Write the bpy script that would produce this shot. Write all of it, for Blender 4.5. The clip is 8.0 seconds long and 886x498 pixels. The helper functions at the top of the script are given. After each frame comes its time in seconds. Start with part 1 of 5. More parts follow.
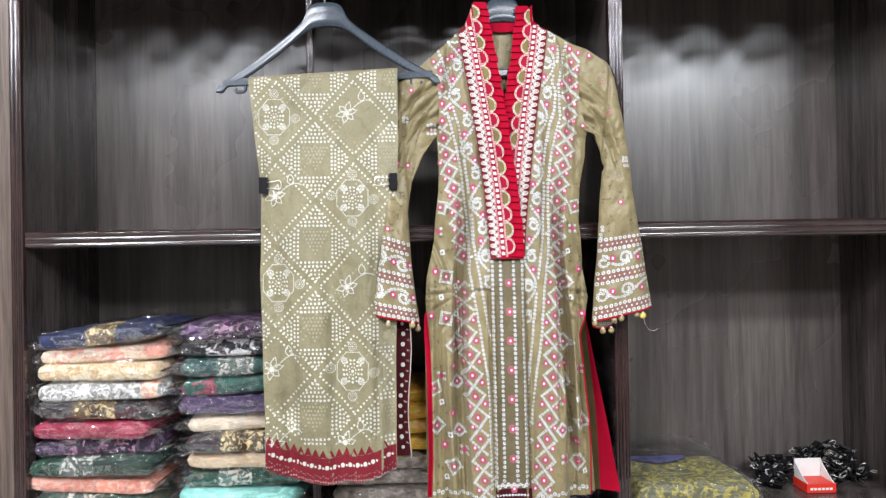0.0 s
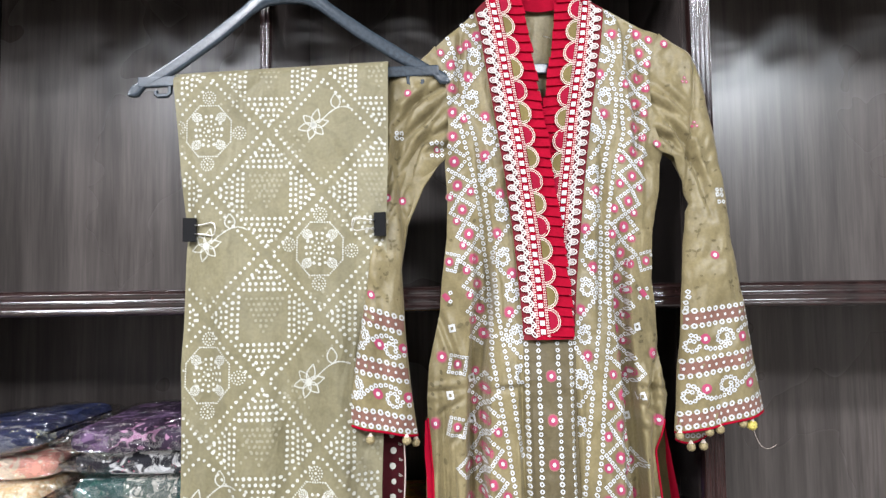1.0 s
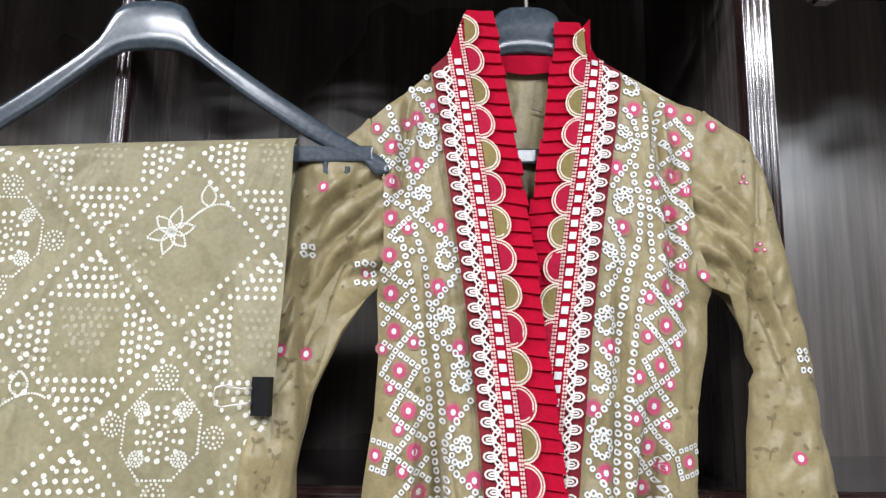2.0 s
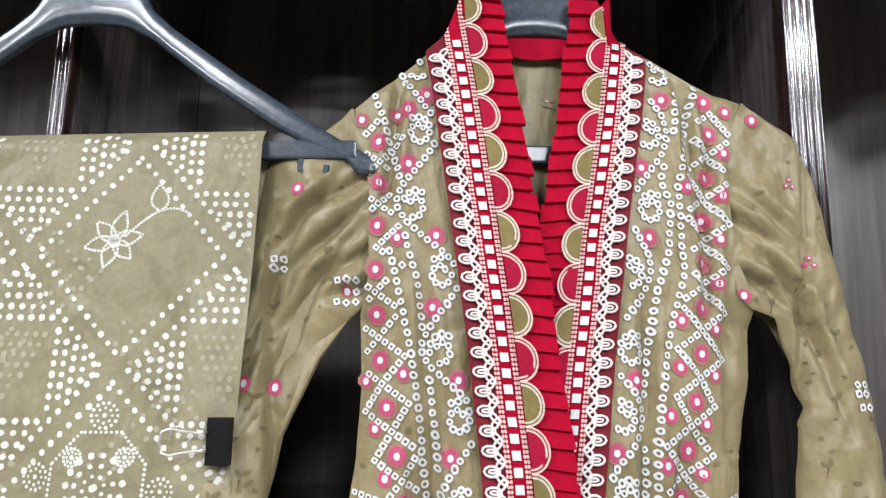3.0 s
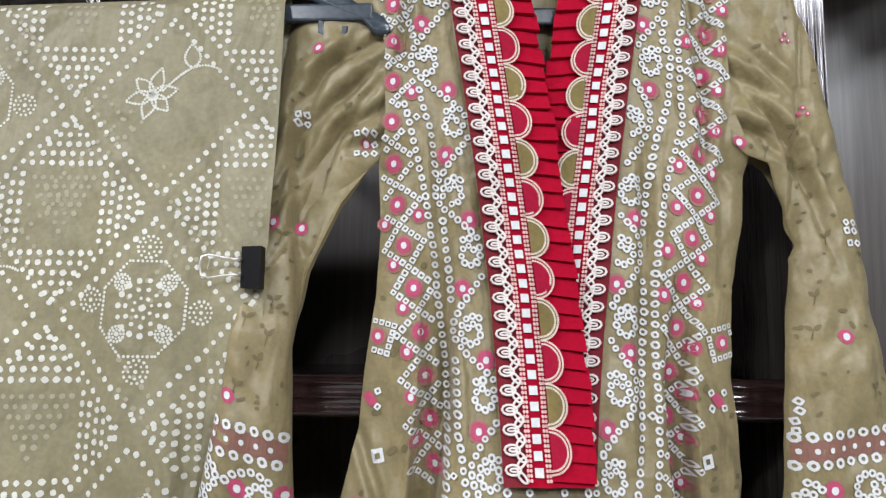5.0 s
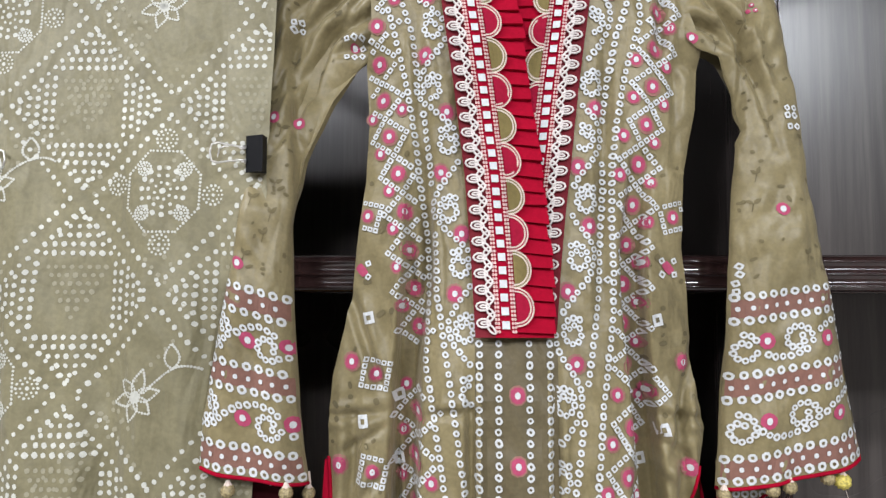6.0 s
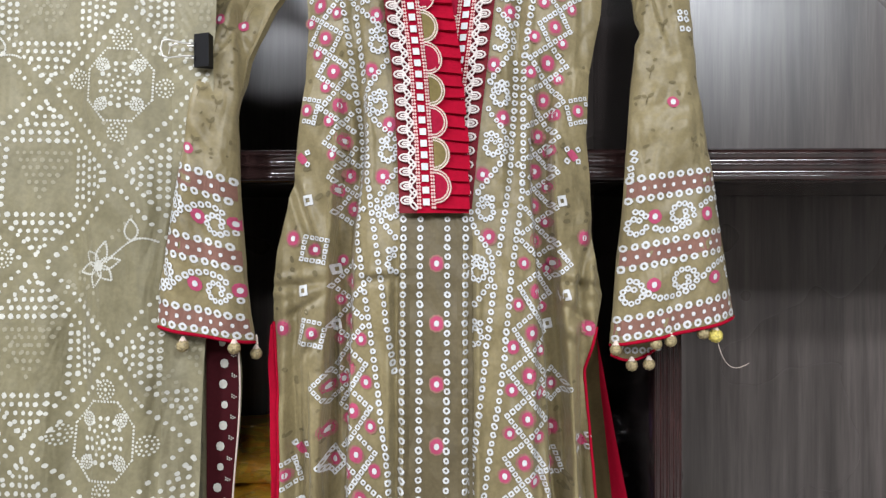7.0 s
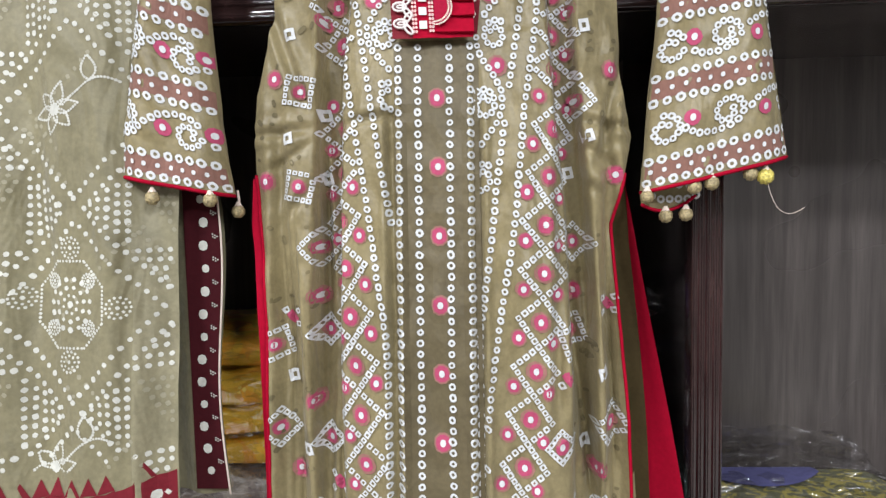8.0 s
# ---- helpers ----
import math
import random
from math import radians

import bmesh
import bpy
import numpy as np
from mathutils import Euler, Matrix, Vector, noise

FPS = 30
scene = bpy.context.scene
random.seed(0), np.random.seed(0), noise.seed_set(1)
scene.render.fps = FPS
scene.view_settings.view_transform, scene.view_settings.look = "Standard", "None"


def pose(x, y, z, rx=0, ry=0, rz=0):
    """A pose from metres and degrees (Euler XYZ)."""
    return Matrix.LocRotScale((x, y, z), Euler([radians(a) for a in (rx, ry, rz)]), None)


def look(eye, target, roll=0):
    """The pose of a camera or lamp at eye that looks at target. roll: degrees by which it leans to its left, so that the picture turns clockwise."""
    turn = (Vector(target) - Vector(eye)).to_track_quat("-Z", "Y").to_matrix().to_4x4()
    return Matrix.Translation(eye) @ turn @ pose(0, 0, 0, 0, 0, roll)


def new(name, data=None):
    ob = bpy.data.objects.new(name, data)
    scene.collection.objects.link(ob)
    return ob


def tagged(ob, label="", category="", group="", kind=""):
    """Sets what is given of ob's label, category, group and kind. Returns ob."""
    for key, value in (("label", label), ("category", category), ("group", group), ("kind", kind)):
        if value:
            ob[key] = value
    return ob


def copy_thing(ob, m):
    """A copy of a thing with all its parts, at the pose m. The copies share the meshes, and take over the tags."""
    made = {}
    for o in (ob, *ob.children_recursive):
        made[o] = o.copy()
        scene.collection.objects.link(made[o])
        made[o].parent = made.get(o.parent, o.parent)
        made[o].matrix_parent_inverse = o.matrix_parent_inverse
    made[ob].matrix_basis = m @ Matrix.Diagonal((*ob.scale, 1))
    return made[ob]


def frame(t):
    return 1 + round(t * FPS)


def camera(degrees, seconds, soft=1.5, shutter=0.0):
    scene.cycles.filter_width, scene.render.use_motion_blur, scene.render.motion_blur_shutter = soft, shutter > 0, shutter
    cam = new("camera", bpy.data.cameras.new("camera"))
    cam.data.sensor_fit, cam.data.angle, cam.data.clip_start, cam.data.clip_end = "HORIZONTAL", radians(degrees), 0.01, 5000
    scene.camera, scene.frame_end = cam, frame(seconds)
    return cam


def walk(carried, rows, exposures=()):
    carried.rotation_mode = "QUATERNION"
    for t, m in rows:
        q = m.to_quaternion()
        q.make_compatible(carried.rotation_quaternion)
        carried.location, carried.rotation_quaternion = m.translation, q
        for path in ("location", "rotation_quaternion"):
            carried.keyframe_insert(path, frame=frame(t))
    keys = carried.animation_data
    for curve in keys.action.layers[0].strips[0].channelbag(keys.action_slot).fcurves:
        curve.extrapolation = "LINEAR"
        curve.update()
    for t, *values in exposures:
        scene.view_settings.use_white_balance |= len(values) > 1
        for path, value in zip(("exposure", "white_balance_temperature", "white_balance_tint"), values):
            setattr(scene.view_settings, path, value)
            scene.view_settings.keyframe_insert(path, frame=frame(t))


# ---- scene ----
cam = camera(65.7, 8.0, soft=1.35)
PATH = [
    (0, (-0.036, 0.012, 1.342), (0.016, 2.011, 1.358), -1.0),
    (0.5, (-0.017, 0.204, 1.351), (0.001, 2.203, 1.409), -0.3),
    (1, (-0.021, 0.451, 1.403), (-0.003, 2.448, 1.514), -0.8),
    (1.5, (0.0, 0.632, 1.45), (0.056, 2.621, 1.655), -1.3),
    (2, (0.041, 0.787, 1.52), (0.076, 2.761, 1.841), 0.9),
    (2.2, (0.046, 0.828, 1.543), (0.11, 2.801, 1.865), 0.8),
    (3.3, (0.035, 0.882, 1.538), (0.1, 2.851, 1.883), 1.1),
    (3.5, (0.04, 0.875, 1.533), (0.083, 2.845, 1.879), 0.9),
    (4, (0.049, 0.851, 1.508), (0.049, 2.824, 1.838), 0.2),
    (4.5, (0.047, 0.85, 1.481), (0.051, 2.829, 1.771), 0.5),
    (5, (0.047, 0.853, 1.444), (0.047, 2.839, 1.676), 0.7),
    (5.2, (0.052, 0.853, 1.428), (0.006, 2.844, 1.608), 0.8),
    (6.3, (0.094, 0.732, 1.355), (0.032, 2.729, 1.446), -0.1),
    (6.5, (0.1, 0.704, 1.343), (0.067, 2.703, 1.402), -0.2),
    (7, (0.141, 0.711, 1.297), (0.12, 2.711, 1.298), -0.1),
    (7.5, (0.167, 0.756, 1.254), (0.12, 2.754, 1.169), -0.5),
    (8, (0.162, 0.794, 1.203), (0.051, 2.785, 1.049), -1.3),
]
walk(cam, [(t, look(eye, target, roll)) for t, eye, target, roll in PATH], [(0, 0.12), (1, 0.09), (2, -0.03), (3.5, -0.14), (4, -0.17), (4.5, -0.20), (5, -0.36), (6.5, -0.32), (8, -0.10)])

# ---------------------------------------------------------------- light
world = bpy.data.worlds.new("world")
scene.world = world
world.use_nodes = True
world.node_tree.nodes["Background"].inputs[0].default_value = (0.6, 0.65, 0.7, 1)
world.node_tree.nodes["Background"].inputs[1].default_value = 0.02


def area_lamp(name, m, sx, sy, power, colour):
    data = bpy.data.lights.new(name, "AREA")
    data.shape, data.size, data.size_y, data.energy, data.color = "RECTANGLE", sx, sy, power, colour
    ob = new(name, data)
    ob.matrix_world = m
    return ob


LAMP = (0.905, 0.93, 1.0)
# the fourth, far left, is an added unseen fill that brightens the left-hand stacks
for x, y, z, power in ((1.30, -0.85, 2.90, 46), (-0.95, -0.85, 2.90, 46), (0.50, -1.42, 2.66, 40), (-1.50, 0.30, 2.90, 44)):
    area_lamp("ceiling_lamp", look((x, y, z), (x * 0.3, y + 1.3, 0)), 0.45, 0.22, power, LAMP)
# lit shop front on the far side, mirrored softly in the glossy laminate
area_lamp("window_light", look((2.00, -1.50, 2.84), (1.3, 1.7, 1.6)), 0.55, 0.50, 33, (0.86, 0.93, 1.0))
area_lamp("window_light", look((-1.55, -1.50, 2.80), (-1.0, 1.7, 1.6)), 0.55, 0.50, 17, LAMP)


# ---------------------------------------------------------------- materials
def nodes_of(name):
    m = bpy.data.materials.new(name)
    m.use_nodes = True
    nt = m.node_tree
    return m, nt, nt.nodes["Principled BSDF"]


def node(nt, kind, **inputs):
    n = nt.nodes.new(kind)
    for k, v in inputs.items():
        n.inputs[k.replace("_", " ")].default_value = v
    return n


def coords(nt, scale=(1, 1, 1)):
    tc = nt.nodes.new("ShaderNodeTexCoord")
    mp = nt.nodes.new("ShaderNodeMapping")
    mp.inputs["Scale"].default_value = scale
    nt.links.new(tc.outputs["Object"], mp.inputs["Vector"])
    return mp.outputs["Vector"]


def ramp(nt, source, stops):
    r = nt.nodes.new("ShaderNodeValToRGB")
    els = r.color_ramp.elements
    while len(els) < len(stops):
        els.new(0.5)
    for e, (p, c) in zip(els, stops):
        e.position, e.color = p, (*c, 1)
    nt.links.new(source, r.inputs[0])
    return r.outputs[0]


def mix(nt, fac, a, b, mode="MIX"):
    m = nt.nodes.new("ShaderNodeMix")
    m.data_type, m.blend_type = "RGBA", mode
    for sock, v in ((m.inputs[0], fac), (m.inputs[6], a), (m.inputs[7], b)):
        if hasattr(v, "is_linked"):
            nt.links.new(v, sock)
        elif isinstance(v, tuple):
            sock.default_value = (*v, 1)
        else:
            sock.default_value = v
    return m.outputs[2]


def bump(nt, bsdf, height, strength, distance):
    b = node(nt, "ShaderNodeBump", Strength=strength, Distance=distance)
    nt.links.new(height, b.inputs["Height"])
    nt.links.new(b.outputs[0], bsdf.inputs["Normal"])


def cloth(name, colour, rough=0.75, blotch=0.25, sheen=0.2, weave=1400, relief=0.25, crush=0.0):
    m, nt, b = nodes_of(name)
    v = coords(nt)
    big = node(nt, "ShaderNodeTexNoise", Scale=9.0, Detail=5.0, Roughness=0.6)
    fine = node(nt, "ShaderNodeTexNoise", Scale=260.0, Detail=2.0)
    thread = node(nt, "ShaderNodeTexNoise", Scale=weave, Detail=1.0)
    for n in (big, fine, thread):
        nt.links.new(v, n.inputs["Vector"])
    dark = tuple(c * (1 - blotch) for c in colour)
    lite = tuple(min(1, c * (1 + blotch)) for c in colour)
    col = ramp(nt, big.outputs[0], [(0.3, dark), (0.7, lite)])
    if crush:
        mid = node(nt, "ShaderNodeTexNoise", Scale=46.0, Detail=3.0, Roughness=0.6, Distortion=0.8)
        nt.links.new(v, mid.inputs["Vector"])
        col = mix(nt, 0.36, col, ramp(nt, mid.outputs[0], [(0.36, (0.62, 0.60, 0.56)), (0.50, (1, 1, 1))]), "MULTIPLY")
    col = mix(nt, 0.35, col, ramp(nt, fine.outputs[0], [(0.3, (0.55, 0.55, 0.55)), (0.7, (1, 1, 1))]), "MULTIPLY")
    nt.links.new(col, b.inputs["Base Color"])
    b.inputs["Roughness"].default_value = rough
    b.inputs["Sheen Weight"].default_value = sheen
    b.inputs["Specular IOR Level"].default_value = 0.3 if sheen else 0.08
    bump(nt, b, thread.outputs[0], relief, 0.0006)
    if crush:
        wr = node(nt, "ShaderNodeTexNoise", Scale=1.0, Detail=3.0, Roughness=0.5, Distortion=0.5)
        nt.links.new(coords(nt, (20, 20, 9)), wr.inputs["Vector"])
        wb = node(nt, "ShaderNodeBump", Strength=crush, Distance=0.042)
        nt.links.new(wr.outputs[0], wb.inputs["Height"])
        first_bump = b.inputs["Normal"].links[0].from_node
        nt.links.new(wb.outputs[0], first_bump.inputs["Normal"])
    return m


def plain(name, colour, rough=0.5, metal=0.0, var=0.12, scale=120.0, relief=0.0, coat=0.0):
    m, nt, b = nodes_of(name)
    n = node(nt, "ShaderNodeTexNoise", Scale=scale, Detail=4.0)
    nt.links.new(coords(nt), n.inputs["Vector"])
    nt.links.new(ramp(nt, n.outputs[0], [(0.3, tuple(c * (1 - var) for c in colour)), (0.7, tuple(min(1, c * (1 + var)) for c in colour))]), b.inputs["Base Color"])
    b.inputs["Roughness"].default_value, b.inputs["Metallic"].default_value = rough, metal
    b.inputs["Coat Weight"].default_value = coat
    if relief:
        bump(nt, b, n.outputs[0], relief, 0.001)
    return m


def wood(name, dark, lite, rough, grain=(26, 26, 1.2), coat=0.0, gloss=0.5, figure=0.6):
    """Laminate with upright grain and long streaks."""
    m, nt, b = nodes_of(name)
    v = coords(nt, grain)
    n1 = node(nt, "ShaderNodeTexNoise", Scale=1.0, Detail=6.0, Roughness=0.65, Distortion=0.4)
    n2 = node(nt, "ShaderNodeTexNoise", Scale=7.0, Detail=3.0, Roughness=0.7)
    for n in (n1, n2):
        nt.links.new(v, n.inputs["Vector"])
    n3 = node(nt, "ShaderNodeTexNoise", Scale=3.0, Detail=3.0)
    nt.links.new(coords(nt), n3.inputs["Vector"])
    c = ramp(nt, n1.outputs[0], [(0.35, dark), (0.62, lite)])
    c = mix(nt, figure, c, ramp(nt, n2.outputs[0], [(0.38, (0.35, 0.33, 0.33)), (0.6, (1, 1, 1))]), "MULTIPLY")
    nt.links.new(c, b.inputs["Base Color"])
    r = nt.nodes.new("ShaderNodeMapRange")
    r.inputs["To Min"].default_value, r.inputs["To Max"].default_value = rough * 0.75, rough * 1.35
    nt.links.new(n3.outputs[0], r.inputs[0])
    nt.links.new(r.outputs[0], b.inputs["Roughness"])
    b.inputs["Specular IOR Level"].default_value = gloss
    b.inputs["Coat Weight"].default_value, b.inputs["Coat Roughness"].default_value = coat, 0.15
    bump(nt, b, n2.outputs[0], 0.05, 0.0005)
    return m


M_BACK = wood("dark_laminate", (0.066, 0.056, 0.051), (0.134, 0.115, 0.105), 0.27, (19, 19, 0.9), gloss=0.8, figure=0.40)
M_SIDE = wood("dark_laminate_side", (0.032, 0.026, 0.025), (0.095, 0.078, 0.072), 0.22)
M_OUTER = wood("brown_laminate", (0.075, 0.052, 0.041), (0.165, 0.122, 0.098), 0.5)
M_TRIM = wood("polished_trim", (0.016, 0.009, 0.009), (0.048, 0.024, 0.022), 0.12, (60, 60, 6), 1.0)
M_WALL = plain("white_paint", (0.78, 0.78, 0.77), 0.7, var=0.04, scale=6)
M_SHOPWALL = plain("beige_shop_wall", (0.42, 0.40, 0.38), 0.7, var=0.1, scale=4)
M_SOUTH = plain("brown_wall_panel", (0.15, 0.13, 0.115), 0.6, var=0.2, scale=4)
M_CEIL = plain("dark_ceiling_paint", (0.055, 0.050, 0.047), 0.7, var=0.1, scale=4)
M_FLOOR = plain("floor_tile", (0.45, 0.43, 0.40), 0.3, scale=8)
M_OLIVE = cloth("olive_cotton", (0.258, 0.211, 0.107), 0.36, 0.14, 0.10, crush=0.28)
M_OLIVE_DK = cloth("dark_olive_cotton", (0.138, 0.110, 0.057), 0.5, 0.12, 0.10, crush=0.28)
M_SHEER = cloth("olive_chiffon", (0.232, 0.206, 0.118), 0.5, 0.14, 0.15, crush=0.35)
M_SHEER_DOUBLE = cloth("doubled_olive_chiffon", (0.272, 0.244, 0.148), 0.5, 0.14, 0.15, crush=0.35)
# olive vent lining, its colour darkened to stand for the shade in there
M_LINING = cloth("shaded_olive_lining", (0.060, 0.044, 0.018), 0.8, 0.3, 0.0)
M_RED = cloth("crimson_cotton", (0.36, 0.003, 0.022), 0.85, 0.12, 0.0)
M_SCALLOP = cloth("olive_satin_stitch", (0.205, 0.160, 0.062), 0.7, 0.3, 0.0, weave=700, relief=0.9)
M_SCALLOP_RED = cloth("crimson_satin_stitch", (0.33, 0.008, 0.034), 0.7, 0.25, 0.0, weave=700, relief=0.9)
M_MAROON = cloth("maroon_band_cloth", (0.175, 0.018, 0.026), 0.65, 0.15, 0.0)
M_MAROON_DK = cloth("dark_maroon_print", (0.055, 0.008, 0.011), 0.7, 0.2, 0.0)
M_WHITE = cloth("white_print", (0.67, 0.682, 0.680), 0.7, 0.05, 0.1)
M_CREAM = cloth("cream_print", (0.60, 0.595, 0.525), 0.7, 0.20, 0.1)
M_GHOST = cloth("faded_print", (0.335, 0.310, 0.215), 0.7, 0.08, 0.1)
M_THREAD = cloth("ivory_thread", (0.78, 0.71, 0.67), 0.55, 0.08, 0.3)
M_GOLD = cloth("gold_thread", (0.80, 0.66, 0.56), 0.5, 0.1, 0.3)
M_ROSETHREAD = cloth("rose_thread", (0.78, 0.52, 0.48), 0.5, 0.1, 0.3)
M_PINK = cloth("pink_print", (0.46, 0.066, 0.140), 0.7, 0.15, 0.1)
M_HALO = cloth("faded_pink_print", (0.330, 0.155, 0.125), 0.7, 0.15, 0.1)
M_ROSE = cloth("rosy_brown_print", (0.235, 0.115, 0.085), 0.7, 0.15, 0.1)
M_BLOT = cloth("brown_blot_print", (0.160, 0.130, 0.064), 0.75, 0.3, 0.1)
M_HANGER = plain("black_plastic", (0.036, 0.048, 0.061), 0.23, var=0.25, scale=200, relief=0.05)
M_HANGER.node_tree.nodes["Principled BSDF"].inputs["Specular IOR Level"].default_value = 0.5
M_STEEL = plain("bright_steel", (0.80, 0.78, 0.74), 0.36, 1.0)
M_CLIP = plain("black_enamel", (0.004, 0.004, 0.005), 0.55)
M_CLIP.node_tree.nodes["Principled BSDF"].inputs["Specular IOR Level"].default_value = 0.2
M_BEAD = plain("gold_bead_thread", (0.36, 0.29, 0.15), 0.5, 0.2, 0.5, 500, 0.8)
M_YELLOW = plain("yellow_bead_thread", (0.62, 0.52, 0.12), 0.5, 0.1, 0.4, 500, 0.8)


def plastic_film():
    m, nt, b = nodes_of("clear_plastic_film")
    out = nt.nodes["Material Output"]
    tr = nt.nodes.new("ShaderNodeBsdfTransparent")
    tr.inputs[0].default_value = (0.985, 0.985, 0.99, 1)
    gl = nt.nodes.new("ShaderNodeBsdfGlossy")
    gl.inputs["Roughness"].default_value = 0.12
    fr = nt.nodes.new("ShaderNodeFresnel")
    fr.inputs[0].default_value = 1.75
    mx = nt.nodes.new("ShaderNodeMixShader")
    base = coords(nt, (0.55, 1, 1.5))
    warp = node(nt, "ShaderNodeTexNoise", Scale=30.0, Detail=2.0)
    nt.links.new(base, warp.inputs["Vector"])
    shift = nt.nodes.new("ShaderNodeVectorMath")
    shift.operation = "MULTIPLY_ADD"
    shift.inputs[1].default_value = (0.03, 0.03, 0.03)
    nt.links.new(warp.outputs["Color"], shift.inputs[0])
    nt.links.new(base, shift.inputs[2])
    nz = node(nt, "ShaderNodeTexVoronoi", Scale=40.0, Randomness=1.0)
    nt.links.new(shift.outputs[0], nz.inputs["Vector"])
    bp = node(nt, "ShaderNodeBump", Strength=1.0, Distance=0.034)
    nt.links.new(nz.outputs[0], bp.inputs["Height"])
    nt.links.new(bp.outputs[0], gl.inputs["Normal"])
    nt.links.new(bp.outputs[0], fr.inputs["Normal"])
    cap = nt.nodes.new("ShaderNodeMath")
    cap.operation = "MINIMUM"
    cap.inputs[1].default_value = 0.32
    nt.links.new(fr.outputs[0], cap.inputs[0])
    nt.links.new(cap.outputs[0], mx.inputs[0])
    nt.links.new(tr.outputs[0], mx.inputs[1])
    nt.links.new(gl.outputs[0], mx.inputs[2])
    nt.links.new(mx.outputs[0], out.inputs["Surface"])
    return m


M_FILM = plastic_film()


def figured(name, base, accent, second, scale, cover=0.5):
    """A printed cloth: blobs of accent and small marks of a second colour on base."""
    m, nt, b = nodes_of(name)
    v = coords(nt)
    scale *= 1.45
    base, accent, second = (tuple(c * min(1.25, 0.86 / max(rgb)) for c in rgb) for rgb in (base, accent, second))
    vo = node(nt, "ShaderNodeTexVoronoi", Scale=scale, Randomness=0.9)
    nz = node(nt, "ShaderNodeTexNoise", Scale=scale * 0.45, Detail=3.0, Distortion=1.2)
    v2 = node(nt, "ShaderNodeTexVoronoi", Scale=scale * 2.6)
    for n in (vo, nz, v2):
        nt.links.new(v, n.inputs["Vector"])
    f1 = ramp(nt, nz.outputs[0], [(cover - 0.02, (0, 0, 0)), (cover + 0.03, (1, 1, 1))])
    f2 = ramp(nt, v2.outputs["Distance"], [(0.25, (1, 1, 1)), (0.33, (0, 0, 0))])
    f3 = ramp(nt, vo.outputs["Distance"], [(0.30, (1, 1, 1)), (0.36, (0, 0, 0))])
    c = mix(nt, f1, base, accent)
    c = mix(nt, mix(nt, 1.0, f2, f3, "MULTIPLY"), c, second)
    nt.links.new(c, b.inputs["Base Color"])
    b.inputs["Roughness"].default_value = 0.7
    bump(nt, b, nz.outputs[0], 0.4, 0.003)
    return m


# ---------------------------------------------------------------- builders
def part(name, bm, material, parent=None, label=""):
    me = bpy.data.meshes.new(name)
    if isinstance(bm, tuple):
        me.from_pydata(bm[0], [], bm[1])
    else:
        bm.to_mesh(me)
        bm.free()
    me.materials.append(material)
    ob = new(name, me)
    if parent is not None:
        ob.parent = parent
        ob.matrix_parent_inverse = parent.matrix_basis.inverted()
    if label:
        tagged(ob, label)
    return ob


def smooth(ob):
    for p in ob.data.polygons:
        p.use_smooth = True
    return ob


def thing(name, label, category, place=(0, 0, 0), group="", kind=""):
    e = new(name)
    e.location = place
    e.matrix_basis = Matrix.Translation(place)
    return tagged(e, label, category, group, kind)


def box(x0, x1, y0, y1, z0, z1, bevel=0.0, segments=2):
    bm = bmesh.new()
    bmesh.ops.create_cube(bm, size=1.0)
    for v in bm.verts:
        v.co = Vector(((x0 + x1) / 2 + v.co.x * (x1 - x0), (y0 + y1) / 2 + v.co.y * (y1 - y0), (z0 + z1) / 2 + v.co.z * (z1 - z0)))
    if bevel:
        bmesh.ops.bevel(bm, geom=bm.edges[:], offset=bevel, segments=segments, profile=0.7, affect="EDGES")
    return bm


def structure(name, bm, material, label, category):
    return tagged(part(name, bm, material), label, category, kind="structure")


def table(*rows):
    """A smooth function through rows of (height, value), heights falling."""
    hs = [r[0] for r in rows][::-1]
    vs = [r[1] for r in rows][::-1]

    def f(h):
        if h <= hs[0]:
            return vs[0]
        if h >= hs[-1]:
            return vs[-1]
        for i in range(len(hs) - 1):
            if h <= hs[i + 1]:
                k = (h - hs[i]) / (hs[i + 1] - hs[i])
                return vs[i] + (vs[i + 1] - vs[i]) * k
    return f


def grid(nu, nv, at, keep=None):
    """A sheet from at(u, v), with the quads that keep(u, v) allows."""
    vs = [at(i / nu, j / nv) for j in range(nv + 1) for i in range(nu + 1)]
    fs = []
    for j in range(nv):
        for i in range(nu):
            if keep is None or keep((i + 0.5) / nu, (j + 0.5) / nv):
                a = j * (nu + 1) + i
                fs.append((a, a + 1, a + nu + 2, a + nu + 1))
    return vs, fs


def tube(points, radius, sides=8, closed=False):
    """A round wire along points (Vectors); radius may be a function of 0..1."""
    n = len(points)
    vs, fs = [], []
    for i, p in enumerate(points):
        a = points[(i - 1) % n] if (closed or i) else p
        b = points[(i + 1) % n] if (closed or i < n - 1) else p
        d = (b - a).normalized()
        s = d.orthogonal().normalized() if abs(d.y) > 0.9 else d.cross(Vector((0, 1, 0))).normalized()
        w = d.cross(s)
        r = radius(i / max(1, n - 1)) if callable(radius) else radius
        for k in range(sides):
            t = 2 * math.pi * k / sides
            vs.append(p + s * (r * math.cos(t)) + w * (r * math.sin(t)))
    for i in range(n if closed else n - 1):
        for k in range(sides):
            a, b = i * sides + k, i * sides + (k + 1) % sides
            c, d2 = ((i + 1) % n) * sides + (k + 1) % sides, ((i + 1) % n) * sides + k
            fs.append((a, b, c, d2))
    if not closed:
        fs.append(tuple(range(sides))[::-1])
        fs.append(tuple(range((n - 1) * sides, n * sides)))
    return vs, fs


